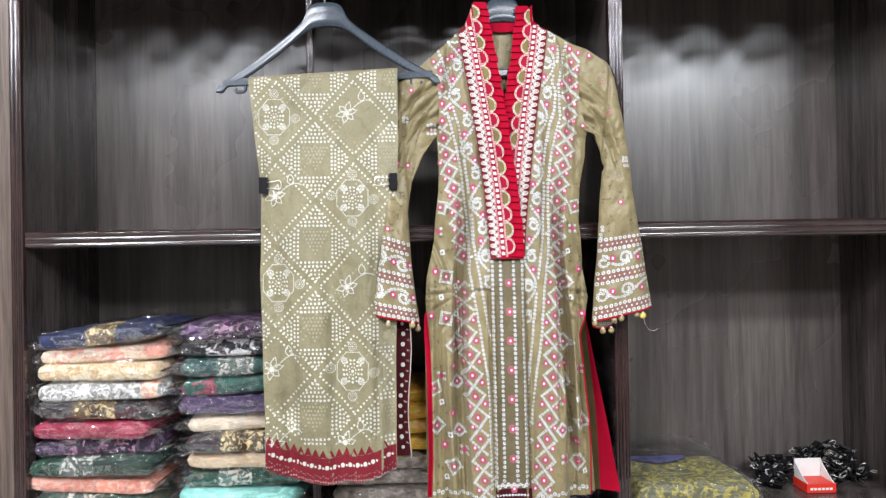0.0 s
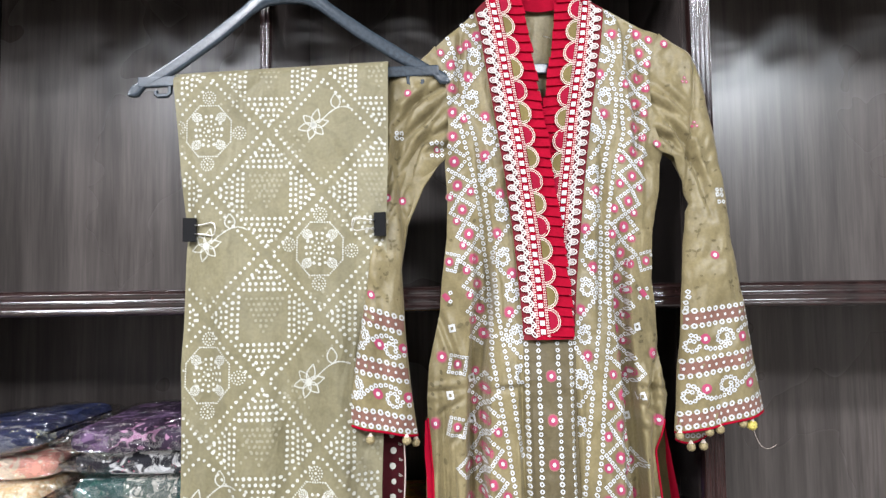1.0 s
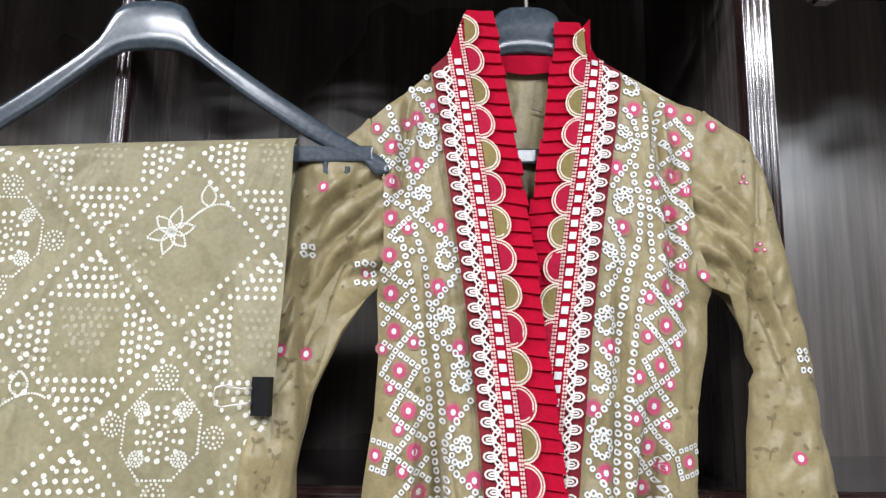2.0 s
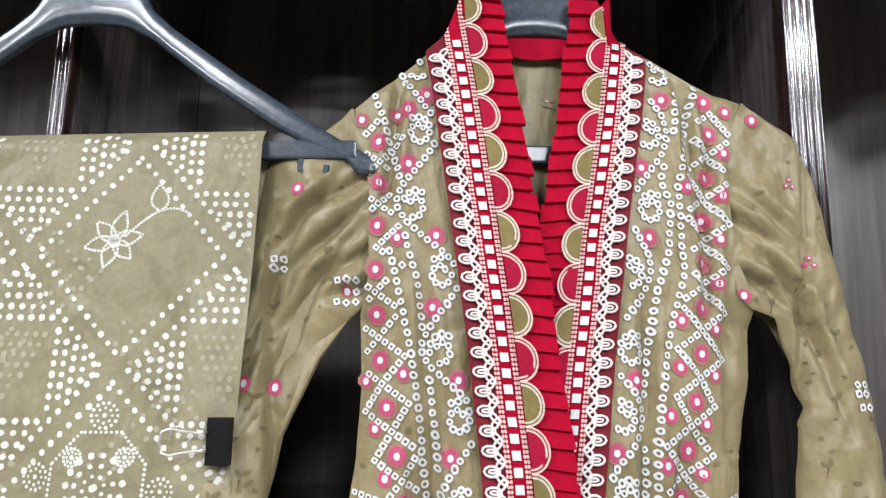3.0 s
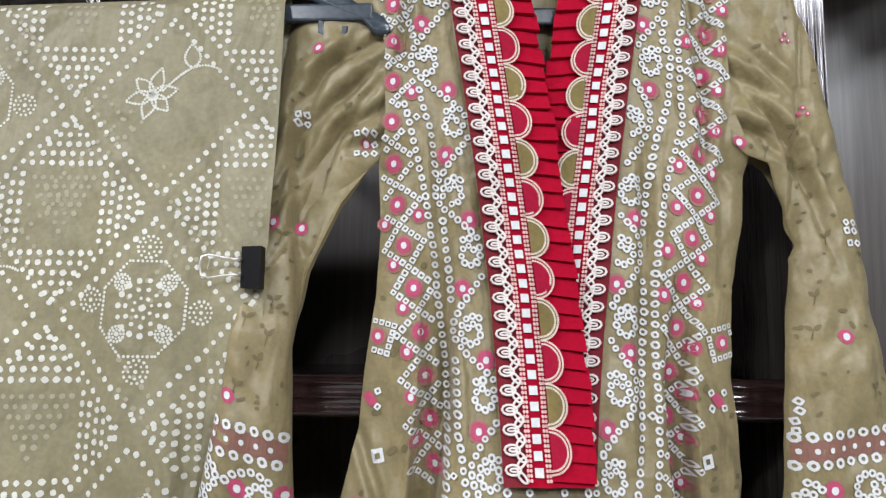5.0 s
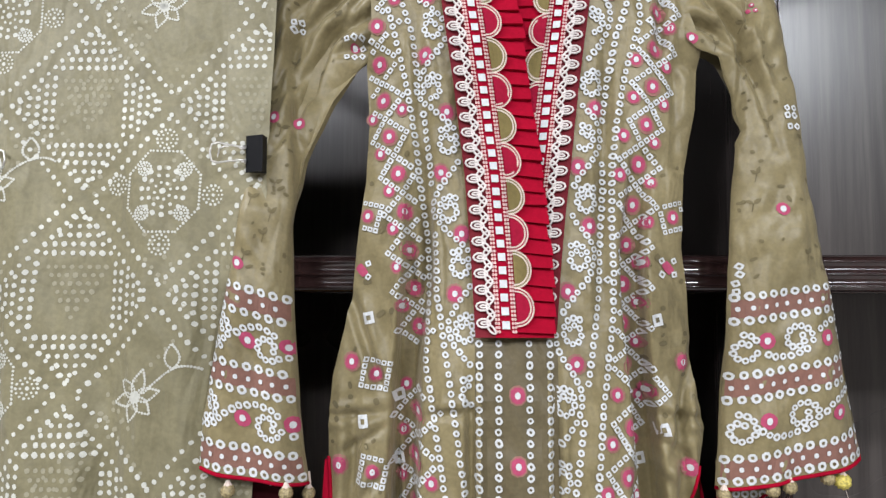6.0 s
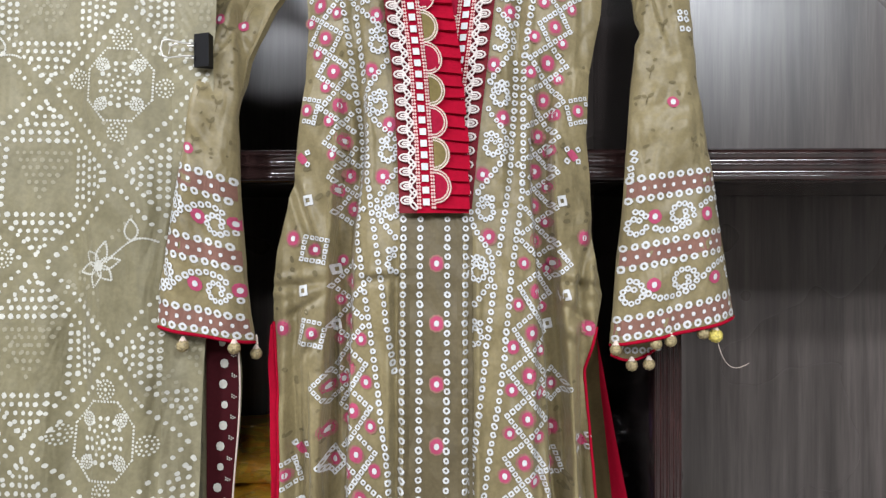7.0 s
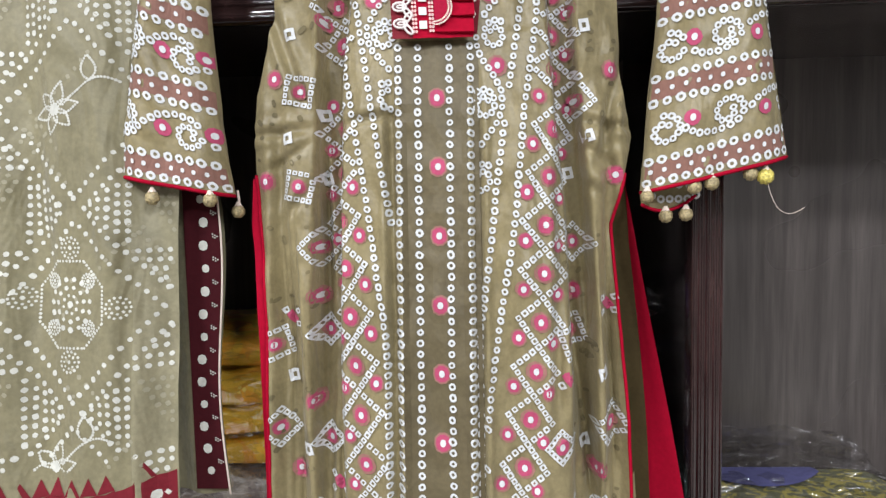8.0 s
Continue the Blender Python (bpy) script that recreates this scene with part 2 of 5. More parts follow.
class Print:
    """Marks of one colour that lie on a cloth whose surface is at(x, z)."""

    def __init__(self, at, lift):
        self.at, self.lift, self.v, self.f = at, lift, [], []

    def put(self, x, z):
        p = self.at(x, z)
        self.v.append((p[0], p[1] - self.lift, p[2]))
        return len(self.v) - 1

    def shape(self, x, z, r, turn, square, tall, n):
        """Points of a round or squarish outline: functions of a scale."""
        c, s = math.cos(turn), math.sin(turn)
        out = []
        for k in range(n):
            t = 2 * math.pi * k / n
            q = 1 / max(abs(math.cos(t)), abs(math.sin(t))) if square else 1
            rr = r * (1 + square * (q - 1))
            dx, dz = rr * math.cos(t), rr * math.sin(t) * tall
            out.append((dx * c - dz * s, dx * s + dz * c))
        return out

    def ring(self, x, z, r, hole=0.42, turn=0.0, square=0.0, tall=1.0, n=8):
        pts = self.shape(x, z, r, turn, square, tall, n)
        a = [(self.put(x + dx, z + dz), self.put(x + dx * hole, z + dz * hole)) for dx, dz in pts]
        for k in range(n):
            o, i = a[k]
            o2, i2 = a[(k + 1) % n]
            self.f.append((o, o2, i2, i))

    def dot(self, x, z, r, turn=0.0, square=0.0, tall=1.0, n=8):
        pts = self.shape(x, z, r, turn, square, tall, n)
        if r < 0.003:
            self.f.append(tuple(self.put(x + dx, z + dz) for dx, dz in pts))
            return
        mid = self.put(x, z)
        a = [(self.put(x + dx, z + dz), self.put(x + dx * 0.5, z + dz * 0.5)) for dx, dz in pts]
        for k in range(n):
            o, i = a[k]
            o2, i2 = a[(k + 1) % n]
            self.f.append((o, o2, i2, i))
            self.f.append((i, i2, mid))

    def poly(self, pts):
        self.f.append(tuple(self.put(*p) for p in pts))

    def line(self, pts, w):
        for (x0, z0), (x1, z1) in zip(pts, pts[1:]):
            d = math.hypot(x1 - x0, z1 - z0) or 1
            nx, nz = -(z1 - z0) / d * w / 2, (x1 - x0) / d * w / 2
            self.poly([(x0 - nx, z0 - nz), (x1 - nx, z1 - nz), (x1 + nx, z1 + nz), (x0 + nx, z0 + nz)])

    def done(self, name, material, parent, label=""):
        ob = part(name, (self.v, self.f), material, parent, label)
        return tagged(ob, kind="stuff")


def along(pts, step):
    """Points every step along a polyline, with the direction there."""
    out, left = [], 0.0
    for (x0, z0), (x1, z1) in zip(pts, pts[1:]):
        d = math.hypot(x1 - x0, z1 - z0)
        while left < d:
            k = left / d
            out.append((x0 + (x1 - x0) * k, z0 + (z1 - z0) * k, math.atan2(z1 - z0, x1 - x0)))
            left += step
        left -= d
    return out


RND = random.Random(7)

# ---------------------------------------------------------------- the shop room
FRONT, BACK = 1.437, 1.762
structure("floor", box(-2.6, 2.6, -1.7, 1.9, -0.06, 0.0), M_FLOOR, "pale tiled shop floor", "floor")
structure("ceiling", box(-2.6, 2.6, -1.7, 1.9, 2.95, 3.03), M_CEIL, "plain dark brown shop ceiling", "ceiling")
structure("wall_south", box(-2.6, 2.6, -1.78, -1.7, 0.0, 2.95), M_SOUTH, "dark brown panelled shop wall", "wall")
structure("wall_west", box(-2.68, -2.6, -1.7, 1.9, 0.0, 2.95), M_SHOPWALL, "plain beige painted shop wall", "wall")
structure("wall_east", box(2.6, 2.68, -1.7, 1.9, 0.0, 2.95), M_SHOPWALL, "plain beige painted shop wall", "wall")
structure("wall_north", box(-2.6, 2.6, 1.9, 1.98, 0.0, 2.95), M_WALL, "plain white painted wall behind the shelving", "wall")

# ---------------------------------------------------------------- shelving
XL, XM0, XM1, XR0, XR1, XE = -0.858, -0.277, -0.260, 0.354, 0.388, 1.035
LIP0, LIP1, DECK, TOP = 1.368, 1.4045, 0.78, 2.1


def shelving():
    unit = thing("shelving_unit", "tall dark brown laminate shelving unit with polished fluted front trim", "shelving")
    part("back_panel", box(XL - 0.02, XE + 0.02, BACK, BACK + 0.016, 0.05, TOP), M_BACK, unit, "glossy dark wood-grain laminate back")
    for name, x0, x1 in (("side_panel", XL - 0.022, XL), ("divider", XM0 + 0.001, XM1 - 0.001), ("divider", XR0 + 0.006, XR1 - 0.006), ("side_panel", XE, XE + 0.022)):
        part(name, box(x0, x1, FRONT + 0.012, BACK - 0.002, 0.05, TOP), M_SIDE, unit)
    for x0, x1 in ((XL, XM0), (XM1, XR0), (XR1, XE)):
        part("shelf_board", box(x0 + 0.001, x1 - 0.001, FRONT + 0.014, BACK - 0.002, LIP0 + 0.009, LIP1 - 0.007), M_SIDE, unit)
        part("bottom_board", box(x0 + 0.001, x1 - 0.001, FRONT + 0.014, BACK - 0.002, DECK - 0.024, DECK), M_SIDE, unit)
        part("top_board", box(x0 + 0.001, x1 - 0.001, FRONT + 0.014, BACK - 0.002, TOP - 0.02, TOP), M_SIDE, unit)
    part("plinth", box(XL, XE, FRONT + 0.02, BACK - 0.01, 0.0, 0.05), M_SIDE, unit)
    part("outer_panel", box(XL - 0.30, XL - 0.026, FRONT + 0.004, BACK, 0.0, TOP), M_OUTER, unit, "lighter brown wood-grain panel beside the shelves")

    def post(x0, x1, flutes):
        n = 48
        prof = []
        for i in range(n + 1):
            u = i / n
            edge = min(1.0, min(u, 1 - u) * 9)
            y = FRONT + 0.010 * (1 - math.sqrt(max(0, 1 - (1 - edge) ** 2))) + 0.0030 * abs(math.cos(math.pi * flutes * u)) ** 0.7
            prof.append((x0 + (x1 - x0) * u, y))
        vs = [(x, y, z) for z in (0.05, TOP) for x, y in prof] + [(x1, FRONT + 0.014, 0.05), (x0, FRONT + 0.014, 0.05), (x1, FRONT + 0.014, TOP), (x0, FRONT + 0.014, TOP)]
        m = n + 1
        fs = [(i, i + 1, m + i + 1, m + i) for i in range(n)] + [(n, 2 * m, 2 * m + 2, m + n), (2 * m + 1, 0, m, 2 * m + 3)]
        return smooth(part("trim_post", (vs, fs), M_TRIM, unit, "polished dark fluted trim"))

    post(XL - 0.026, XL, 3)
    post(XM0, XM1, 3)
    post(XR0, XR1, 5)
    post(XE, XE + 0.03, 5)

    def lip(x0, x1):
        n = 40
        prof = []
        for i in range(n + 1):
            u = i / n
            edge = min(1.0, min(u, 1 - u) * 9)
            y = FRONT + 0.002 + 0.009 * (1 - math.sqrt(max(0, 1 - (1 - edge) ** 2))) + 0.004 * abs(math.cos(math.pi * 3 * u)) ** 0.6
            prof.append((y, LIP0 + (LIP1 - LIP0) * u))
        vs = [(x, y, z) for x in (x0 + 0.0015, x1 - 0.0015) for y, z in prof] + [(x0, FRONT + 0.013, LIP1), (x0, FRONT + 0.013, LIP0), (x1, FRONT + 0.013, LIP1), (x1, FRONT + 0.013, LIP0)]
        m = n + 1
        fs = [(i + 1, i, m + i, m + i + 1) for i in range(n)] + [(2 * m, n, m + n, 2 * m + 2), (0, 2 * m + 1, 2 * m + 3, m)]
        return smooth(part("trim_lip", (vs, fs), M_TRIM, unit, "polished dark ribbed shelf edging"))

    def pelmet(x0, x1, period):
        """Openwork carving along the bay's top: scrolled lower edge and leaf-shaped holes."""
        nx, nz, y0, y1 = int((x1 - x0) / 0.004), 42, FRONT + 0.014, FRONT + 0.026
        zb, zt = 1.897, TOP - 0.021

        def solid(i, j):
            if not (0 <= i < nx and 0 <= j < nz):
                return False
            x, z = (i + 0.5) / nx * (x1 - x0), zb + (j + 0.5) / nz * (zt - zb)
            u = x / period
            c = u - math.floor(u) - 0.5
            wob = 0.012 * noise.noise((x * 9, 4.0, x0))
            if z < 1.907 + 0.042 * abs(2 * c) ** 1.5 + wob + 0.010 * math.sin(u * 13):
                return False
            for hx, hz, a, l, w in ((-0.20, 0.052, 0.35, 0.036, 0.0085), (0.22, 0.057, -0.30, 0.032, 0.0080), (0.0, 0.028, 0.1, 0.022, 0.0065), (0.03, 0.080, 0.05, 0.040, 0.0055)):
                dx, dz = (c - hx) * period, z - 1.907 - wob - hz
                p, q = dx * math.cos(a) + dz * math.sin(a), dz * math.cos(a) - dx * math.sin(a) + 4.0 * dx * dx
                if (p / l) ** 2 + (q / w) ** 2 < 1:
                    return False
            return True

        vs, fs, seen = [], [], {}

        def vert(i, j, y):
            if (i, j, y) not in seen:
                seen[i, j, y] = len(vs)
                vs.append((x0 + i / nx * (x1 - x0), y, zb + j / nz * (zt - zb)))
            return seen[i, j, y]

        for i in range(nx):
            for j in range(nz):
                if solid(i, j):
                    a, b, c, d = (i, j), (i + 1, j), (i + 1, j + 1), (i, j + 1)
                    fs.append(tuple(vert(*p, y0) for p in (a, b, c, d)))
                    fs.append(tuple(vert(*p, y1) for p in (d, c, b, a)))
                    for p, q, ni, nj in ((a, b, i, j - 1), (b, c, i + 1, j), (c, d, i, j + 1), (d, a, i - 1, j)):
                        if not solid(ni, nj):
                            fs.append((vert(*q, y0), vert(*p, y0), vert(*p, y1), vert(*q, y1)))
        return part("carved_pelmet", (vs, fs), M_TRIM, unit, "dark openwork carved pelmet across the bay top")

    pelmet(XL + 0.001, XM0 - 0.001, 0.125)
    pelmet(XM1 + 0.001, XR0 - 0.001, 0.145)
    pelmet(XR1 + 0.001, XE - 0.001, 0.165)
    lip(XL, XM0)
    lip(XM1, XR0)
    lip(XR1, XE)
    part("trim_lip", box(XL, XE, FRONT, FRONT + 0.013, DECK - 0.03, DECK - 0.001, 0.003), M_TRIM, unit)
    return unit


shelving()

# ---------------------------------------------------------------- hangers and their rail
rail = thing("hanging_rail", "thin dark steel rail fixed across the shelving front", "rail")
rv = [Vector((x, 1.400, 1.955)) for x in (-0.30, 0.1, 0.42)]
smooth(part("rod", tube(rv, 0.006, 10), M_CLIP, rail))
for x in (-0.2685, 0.371):
    part("bracket", box(x - 0.008, x + 0.008, 1.392, FRONT + 0.002, 1.945, 1.965, 0.002), M_CLIP, rail)


def hanger(name, cx, z0, y, tilt, label, wide=1.0):
    """A moulded plastic hanger; z0 is the height of its bar."""
    ob = thing(name, label, "hanger", (cx, y, z0))

    def place(vs):
        c, s = math.cos(tilt), math.sin(tilt)
        return [(cx + x * wide * c - z * s, y + d, z0 + x * wide * s + z * c) for x, d, z in vs]

    upper = table((0.2265, -0.014), (0.222, -0.004), (0.213, 0.002), (0.206, 0.005), (0.168, 0.029), (0.118, 0.063), (0.063, 0.104), (0.046, 0.120), (0.038, 0.138), (0.032, 0.150), (0.018, 0.156), (0.0, 0.157))
    lower = table((0.2265, -0.018), (0.219, -0.021), (0.211, -0.019), (0.205, -0.008), (0.173, 0.004), (0.151, 0.0165), (0.096, 0.054), (0.046, 0.094), (0.025, 0.104), (0.0, 0.106))
    n = 96
    vs, fs = [], []
    sect = ((0, 0.45), (0.05, 0.80), (0.16, 0.98), (0.30, 0.94), (0.55, 0.90), (0.80, 0.95), (0.94, 0.80), (1, 0.45), (0.93, 0), (0.07, 0))
    for i in range(n + 1):
        x = -0.2265 + 0.453 * i / n
        a, b = lower(abs(x)), upper(abs(x))
        th = 0.0085 + 0.004 * max(0, 1 - abs(x) / 0.09)
        for u, k in sect:
            vs.append((x, th * 0.5 - th * k, a + (b - a) * u))
    m = len(sect)
    for i in range(n):
        for k in range(m):
            p, q = i * m + k, i * m + (k + 1) % m
            fs.append((p, q, q + m, p + m))
    fs += [tuple(range(m)), tuple(range(n * m, n * m + m))[::-1]]
    smooth(part("arm_frame", (place(vs), fs), M_HANGER, ob))
    bm = box(-0.2120, 0.2120, -0.0040, 0.0040, -0.007, 0.008, 0.002)
    vv = [v.co.copy() for v in bm.verts]
    for v, p in zip(bm.verts, place([tuple(c) for c in vv])):
        v.co = p
    part("bar", bm, M_HANGER, ob)
    for sx in (-1, 1):
        pts = [Vector(p) for p in place([(sx * 0.168, 0, -0.006), (sx * 0.168, 0, -0.016), (sx * 0.172, 0, -0.019), (sx * 0.185, 0, -0.019), (sx * 0.188, 0, -0.016), (sx * 0.188, 0, -0.012)])]
        part("strap_notch", tube(pts, 0.0036, 6), M_HANGER, ob)
    pts = [Vector(p) for p in place([(0, 0, 0.150), (0, 0, 0.20)])]
    zt = 1.955
    c = Vector((pts[-1].x, 1.400, zt))
    pts[-1] = Vector((pts[-1].x, y, zt - 0.06))
    pts += [Vector((c.x - 0.012, (y + 1.400) / 2, zt - 0.03))] + [c + Vector((0.0085 * math.cos(t), 0, 0.0085 * math.sin(t))) for t in [math.pi * (1.15 - 0.2 * k) for k in range(7)]]
    smooth(part("hook", tube(pts, 0.002, 8), M_STEEL, ob, "bright steel wire hook"))
    return ob


hanger("clothes_hanger", -0.2265, 1.7025, 1.4080, radians(1.8), "black moulded plastic clothes hanger holding the folded dupatta")
hanger("clothes_hanger", 0.1330, 1.7150, 1.4255, radians(0.4), "black moulded plastic clothes hanger inside the kurta", 0.9)

# ---------------------------------------------------------------- dupatta on its hanger
D_L = table((1.705, -0.386), (1.569, -0.371), (1.50, -0.363), (1.483, -0.359), (1.45, -0.360), (1.34, -0.359), (1.29, -0.360), (1.14, -0.352), (0.943, -0.345), (0.9, -0.343))
D_R = table((1.721, -0.086), (1.565, -0.0865), (1.50, -0.0885), (1.483, -0.091), (1.45, -0.0885), (1.3, -0.091), (1.136, -0.0965), (0.926, -0.0975))


def d_y(x, z):
    a, b = D_L(z), D_R(z)
    s = (x - a) / (b - a)
    y = 1.372 + 0.10 * (z - 1.45)
    low = min(1, max(0, (1.62 - z) / 0.3))
    y += 0.0060 * low * math.sin(s * 15.0 + 1.6 * math.sin(z * 5)) + 0.0026 * low * math.sin(s * 34 + z * 7) + 0.0022 * low * noise.noise((x * 70 + z * 12, 9.0, z * 16))
    pinch = math.exp(-((z - 1.483) / 0.05) ** 2)
    y += 0.006 * pinch * (math.cos(s * 25) * math.exp(-(s / 0.25) ** 2) + math.cos((1 - s) * 25) * math.exp(-((1 - s) / 0.25) ** 2))
    for xc, w, d in ((-0.132, 0.010, 0.004), (-0.105, 0.012, 0.003), (-0.30, 0.02, 0.004), (-0.215, 0.014, 0.003)):
        y += d * low * math.exp(-((x - xc - 0.01 * math.sin(z * 6)) / w) ** 2)
    y += 0.018 * max(0, s - 0.72) ** 1.5 / 0.148 * min(1, max(0, (1.47 - z) / 0.15)) + 0.004 * math.exp(-(s / 0.05) ** 2)
    y += 0.0055 * noise.noise((x * 15, 3.1, z * 10)) * low
    top = 1.712 + 0.052 * (x + 0.236)
    k = max(0, 1 - (top - z) / 0.012)
    return y + 0.008 * k * k - 0.005 * max(0, 1 - (top - z) / 0.09) - 0.0028 * low / (1 + math.exp(-max(-30, min(30, (x + 0.131 + 0.003 * math.sin(z * 11)) / 0.0011))))


def d_at(x, z):
    return (x, d_y(x, z), z)


def d_top(x):
    return 1.7125 + 0.052 * (x + 0.236)


def d_bot(x):
    s = (x + 0.218) / 0.127
    return 0.911 + 0.022 * s * s + (0.012 * max(0, -s - 0.3)) + 0.0016 * math.sin(x * 90)


def d_uv(u, v, f=d_y, shift=0.0):
    zn = 0.92 + (1.712 - 0.92) * v
    x = D_L(zn) + (D_R(zn) - D_L(zn)) * u
    z = d_bot(x) + (d_top(x) - d_bot(x)) * v
    return (x, d_y(x, z) + shift, z)


dup = thing("dupatta", "sheer olive dupatta with cream dotted print folded over a black hanger", "dupatta", (-0.236, 1.38, 0.92))


def in_side_fold(u, v):
    x, _, z = d_uv(u, v)
    return x > -0.1290 and z < 1.605


smooth(part("front_layer", grid(160, 300, d_uv, lambda u, v: not in_side_fold(u, v)), M_SHEER, dup))
smooth(part("side_fold", grid(160, 300, d_uv, in_side_fold), M_SHEER_DOUBLE, dup, "lighter doubled fold along the edge"))


def rear(u, v):
    z = 0.935 + (1.712 - 0.935) * v
    xr = -0.0835 + 0.009 * min(1, max(0, (1.30 - z) / 0.1)) + 0.004 * math.sin(z * 23)
    x = D_L(z) + 0.006 + (xr - D_L(z) - 0.006) * u
    return (x, 1.401 + 0.017 * min(1, max(0, (z - 1.45) / 0.15)) + 0.006 * math.sin(x * 60 + z * 4) * min(1, (1.712 - z) / 0.2) + 0.003 * math.sin(u * 40), min(z, d_top(x)))


smooth(part("rear_layer", grid(60, 110, rear), M_SHEER, dup))


def fold(u, v):
    p, q = d_uv(u, 1.0), rear(u, 1.0)
    t = math.pi * v
    return (p[0], p[1] + (1.418 - p[1]) * (1 - math.cos(t)) / 2, p[2] + 0.0035 * math.sin(t))


smooth(part("fold_over_bar", grid(90, 6, fold), M_SHEER, dup))

white = Print(d_at, 0.0004)
ghost = Print(d_at, 0.0003)
PX, PZ, CX0, CZ0 = 0.0765, 0.0840, -0.2515, 1.451


def inside(x, z, m=0.003):
    return D_L(z) + m < x < D_R(z) - m and max(1.0 if x < -0.13 else 0.985, 0) - 0.02 + m < z < d_top(x) - m


def d_dot(pr, x, z, r):
    if inside(x, z) and z > 0.972:
        pr.dot(x, z, r * RND.uniform(0.85, 1.12), RND.random(), 0.25, RND.uniform(0.95, 1.2))


# doubled lattice lines
for sgn in (-1, 1):
    for k in range(-8, 9):
        for off in (-0.0066, 0.0066):
            for t in np.arange(-0.62, 0.62, 0.0084):
                q = math.hypot(PX, PZ)
                x = CX0 + k * PX * 2 + t * PX / q
                z = CZ0 + sgn * t * PZ / q
                x += off * PZ / q
                z -= sgn * off * PX / q
                # the other family's channel is left open at the crossings
                cross = (x - CX0) / PX + sgn * (z - CZ0) / PZ
                if abs(cross - 2 * round(cross / 2)) * PX * PZ / q > 0.0050:
                    d_dot(white, x, z, 0.0020)


# the folded layer beneath shows through as faint offset rows
for sgn in (-1, 1):
    for k in range(-8, 9):
        for off in (-0.0066, 0.0066):
            for t in np.arange(-0.62, 0.62, 0.0088):
                q = math.hypot(PX, PZ)
                x = CX0 + 0.041 + k * PX * 2 + t * PX / q + off * PZ / q
                z = CZ0 - 0.020 + sgn * (t * PZ - off * PX) / q
                if noise.noise((x * 16, 2.0, z * 11)) > -0.05:
                    d_dot(ghost, x, z, 0.0018)


def stepped(cx, cz):
    """Four stepped triangles of dots round a plain square with faint crossed lines."""
    for row, n in enumerate((8, 6, 5, 3, 2)):
        for i in range(n):
            o = (i - (n - 1) / 2) * 0.0076
            h = 0.0340 + row * 0.0074
            for dx, dz in ((o, h * 1.06), (o, -h * 1.06), (h * 0.96, o), (-h * 0.96, o)):
                d_dot(white, cx + dx, cz + dz, 0.0022 if row < 3 else 0.0020)
    for row, n in enumerate((8, 7, 6, 5, 4, 2, 1)):
        for i in range(n):
            d_dot(ghost, cx + (i - (n - 1) / 2) * 0.0066, cz + 0.024 - row * 0.0072, 0.0019)


def small_wheel(x, z, r):
    for k in range(14):
        d_dot(white, x + r * math.cos(k * 0.449), z + r * math.sin(k * 0.449), 0.0011)
    for k in range(8):
        d_dot(white, x + r * 0.6 * math.cos(k * 0.785), z + r * 0.6 * math.sin(k * 0.785), 0.0010)
    d_dot(white, x, z, 0.0016)


def mandala(cx, cz):
    for k in range(8):
        a = math.pi / 8 + k * math.pi / 4
        b = a + math.pi / 4
        r = 0.036
        p0, p1 = (cx + 0.92 * r * math.cos(a), cz + r * 1.08 * math.sin(a)), (cx + 0.92 * r * math.cos(b), cz + r * 1.08 * math.sin(b))
        for x, z, _ in along([p0, p1], 0.0033):
            d_dot(white, x, z, 0.0011)
    for r, n, s in ((0.0072, 8, 0.0013), (0.0135, 11, 0.0018), (0.0200, 15, 0.0021)):
        for k in range(n):
            a = 2 * math.pi * (k + 0.3) / n
            d_dot(white, cx + 0.9 * r * math.cos(a), cz + 1.05 * r * math.sin(a), s)
    d_dot(white, cx, cz, 0.0026)
    small_wheel(cx, cz + 0.047, 0.0085)
    small_wheel(cx, cz - 0.047, 0.0085)
    small_wheel(cx - 0.042, cz + 0.006, 0.0085)
    small_wheel(cx + 0.042, cz - 0.003, 0.0085)
    for k in range(4):
        a = math.pi / 4 + k * math.pi / 2
        small_wheel(cx + 0.0235 * math.cos(a), cz + 0.0275 * math.sin(a), 0.0058)


def leaf_line(pts):
    for x, z, _ in along(pts, 0.0024):
        d_dot(white, x, z, 0.00105)


def petal(cx, cz, a, l, w):
    for s in (-1, 1):
        pts = []
        for i in range(9):
            t = i / 8
            d, o = l * t, s * w * math.sin(math.pi * t ** 0.8)
            pts.append((cx + d * math.cos(a) - o * math.sin(a), cz + d * math.sin(a) + o * math.cos(a)))
        leaf_line(pts)


def flower(cx, cz):
    for k, l in enumerate((0.021, 0.024, 0.020, 0.022, 0.021, 0.019)):
        petal(cx, cz, radians(15 + 60 * k), l, 0.0055)
    d_dot(white, cx, cz, 0.0042)
    stem = [(cx + 0.008 + 0.046 * t, cz + 0.004 + 0.022 * math.sin(2.2 * t)) for t in [i / 10 for i in range(11)]]
    leaf_line(stem)
    petal(stem[5][0], stem[5][1], radians(95), 0.021, 0.0065)


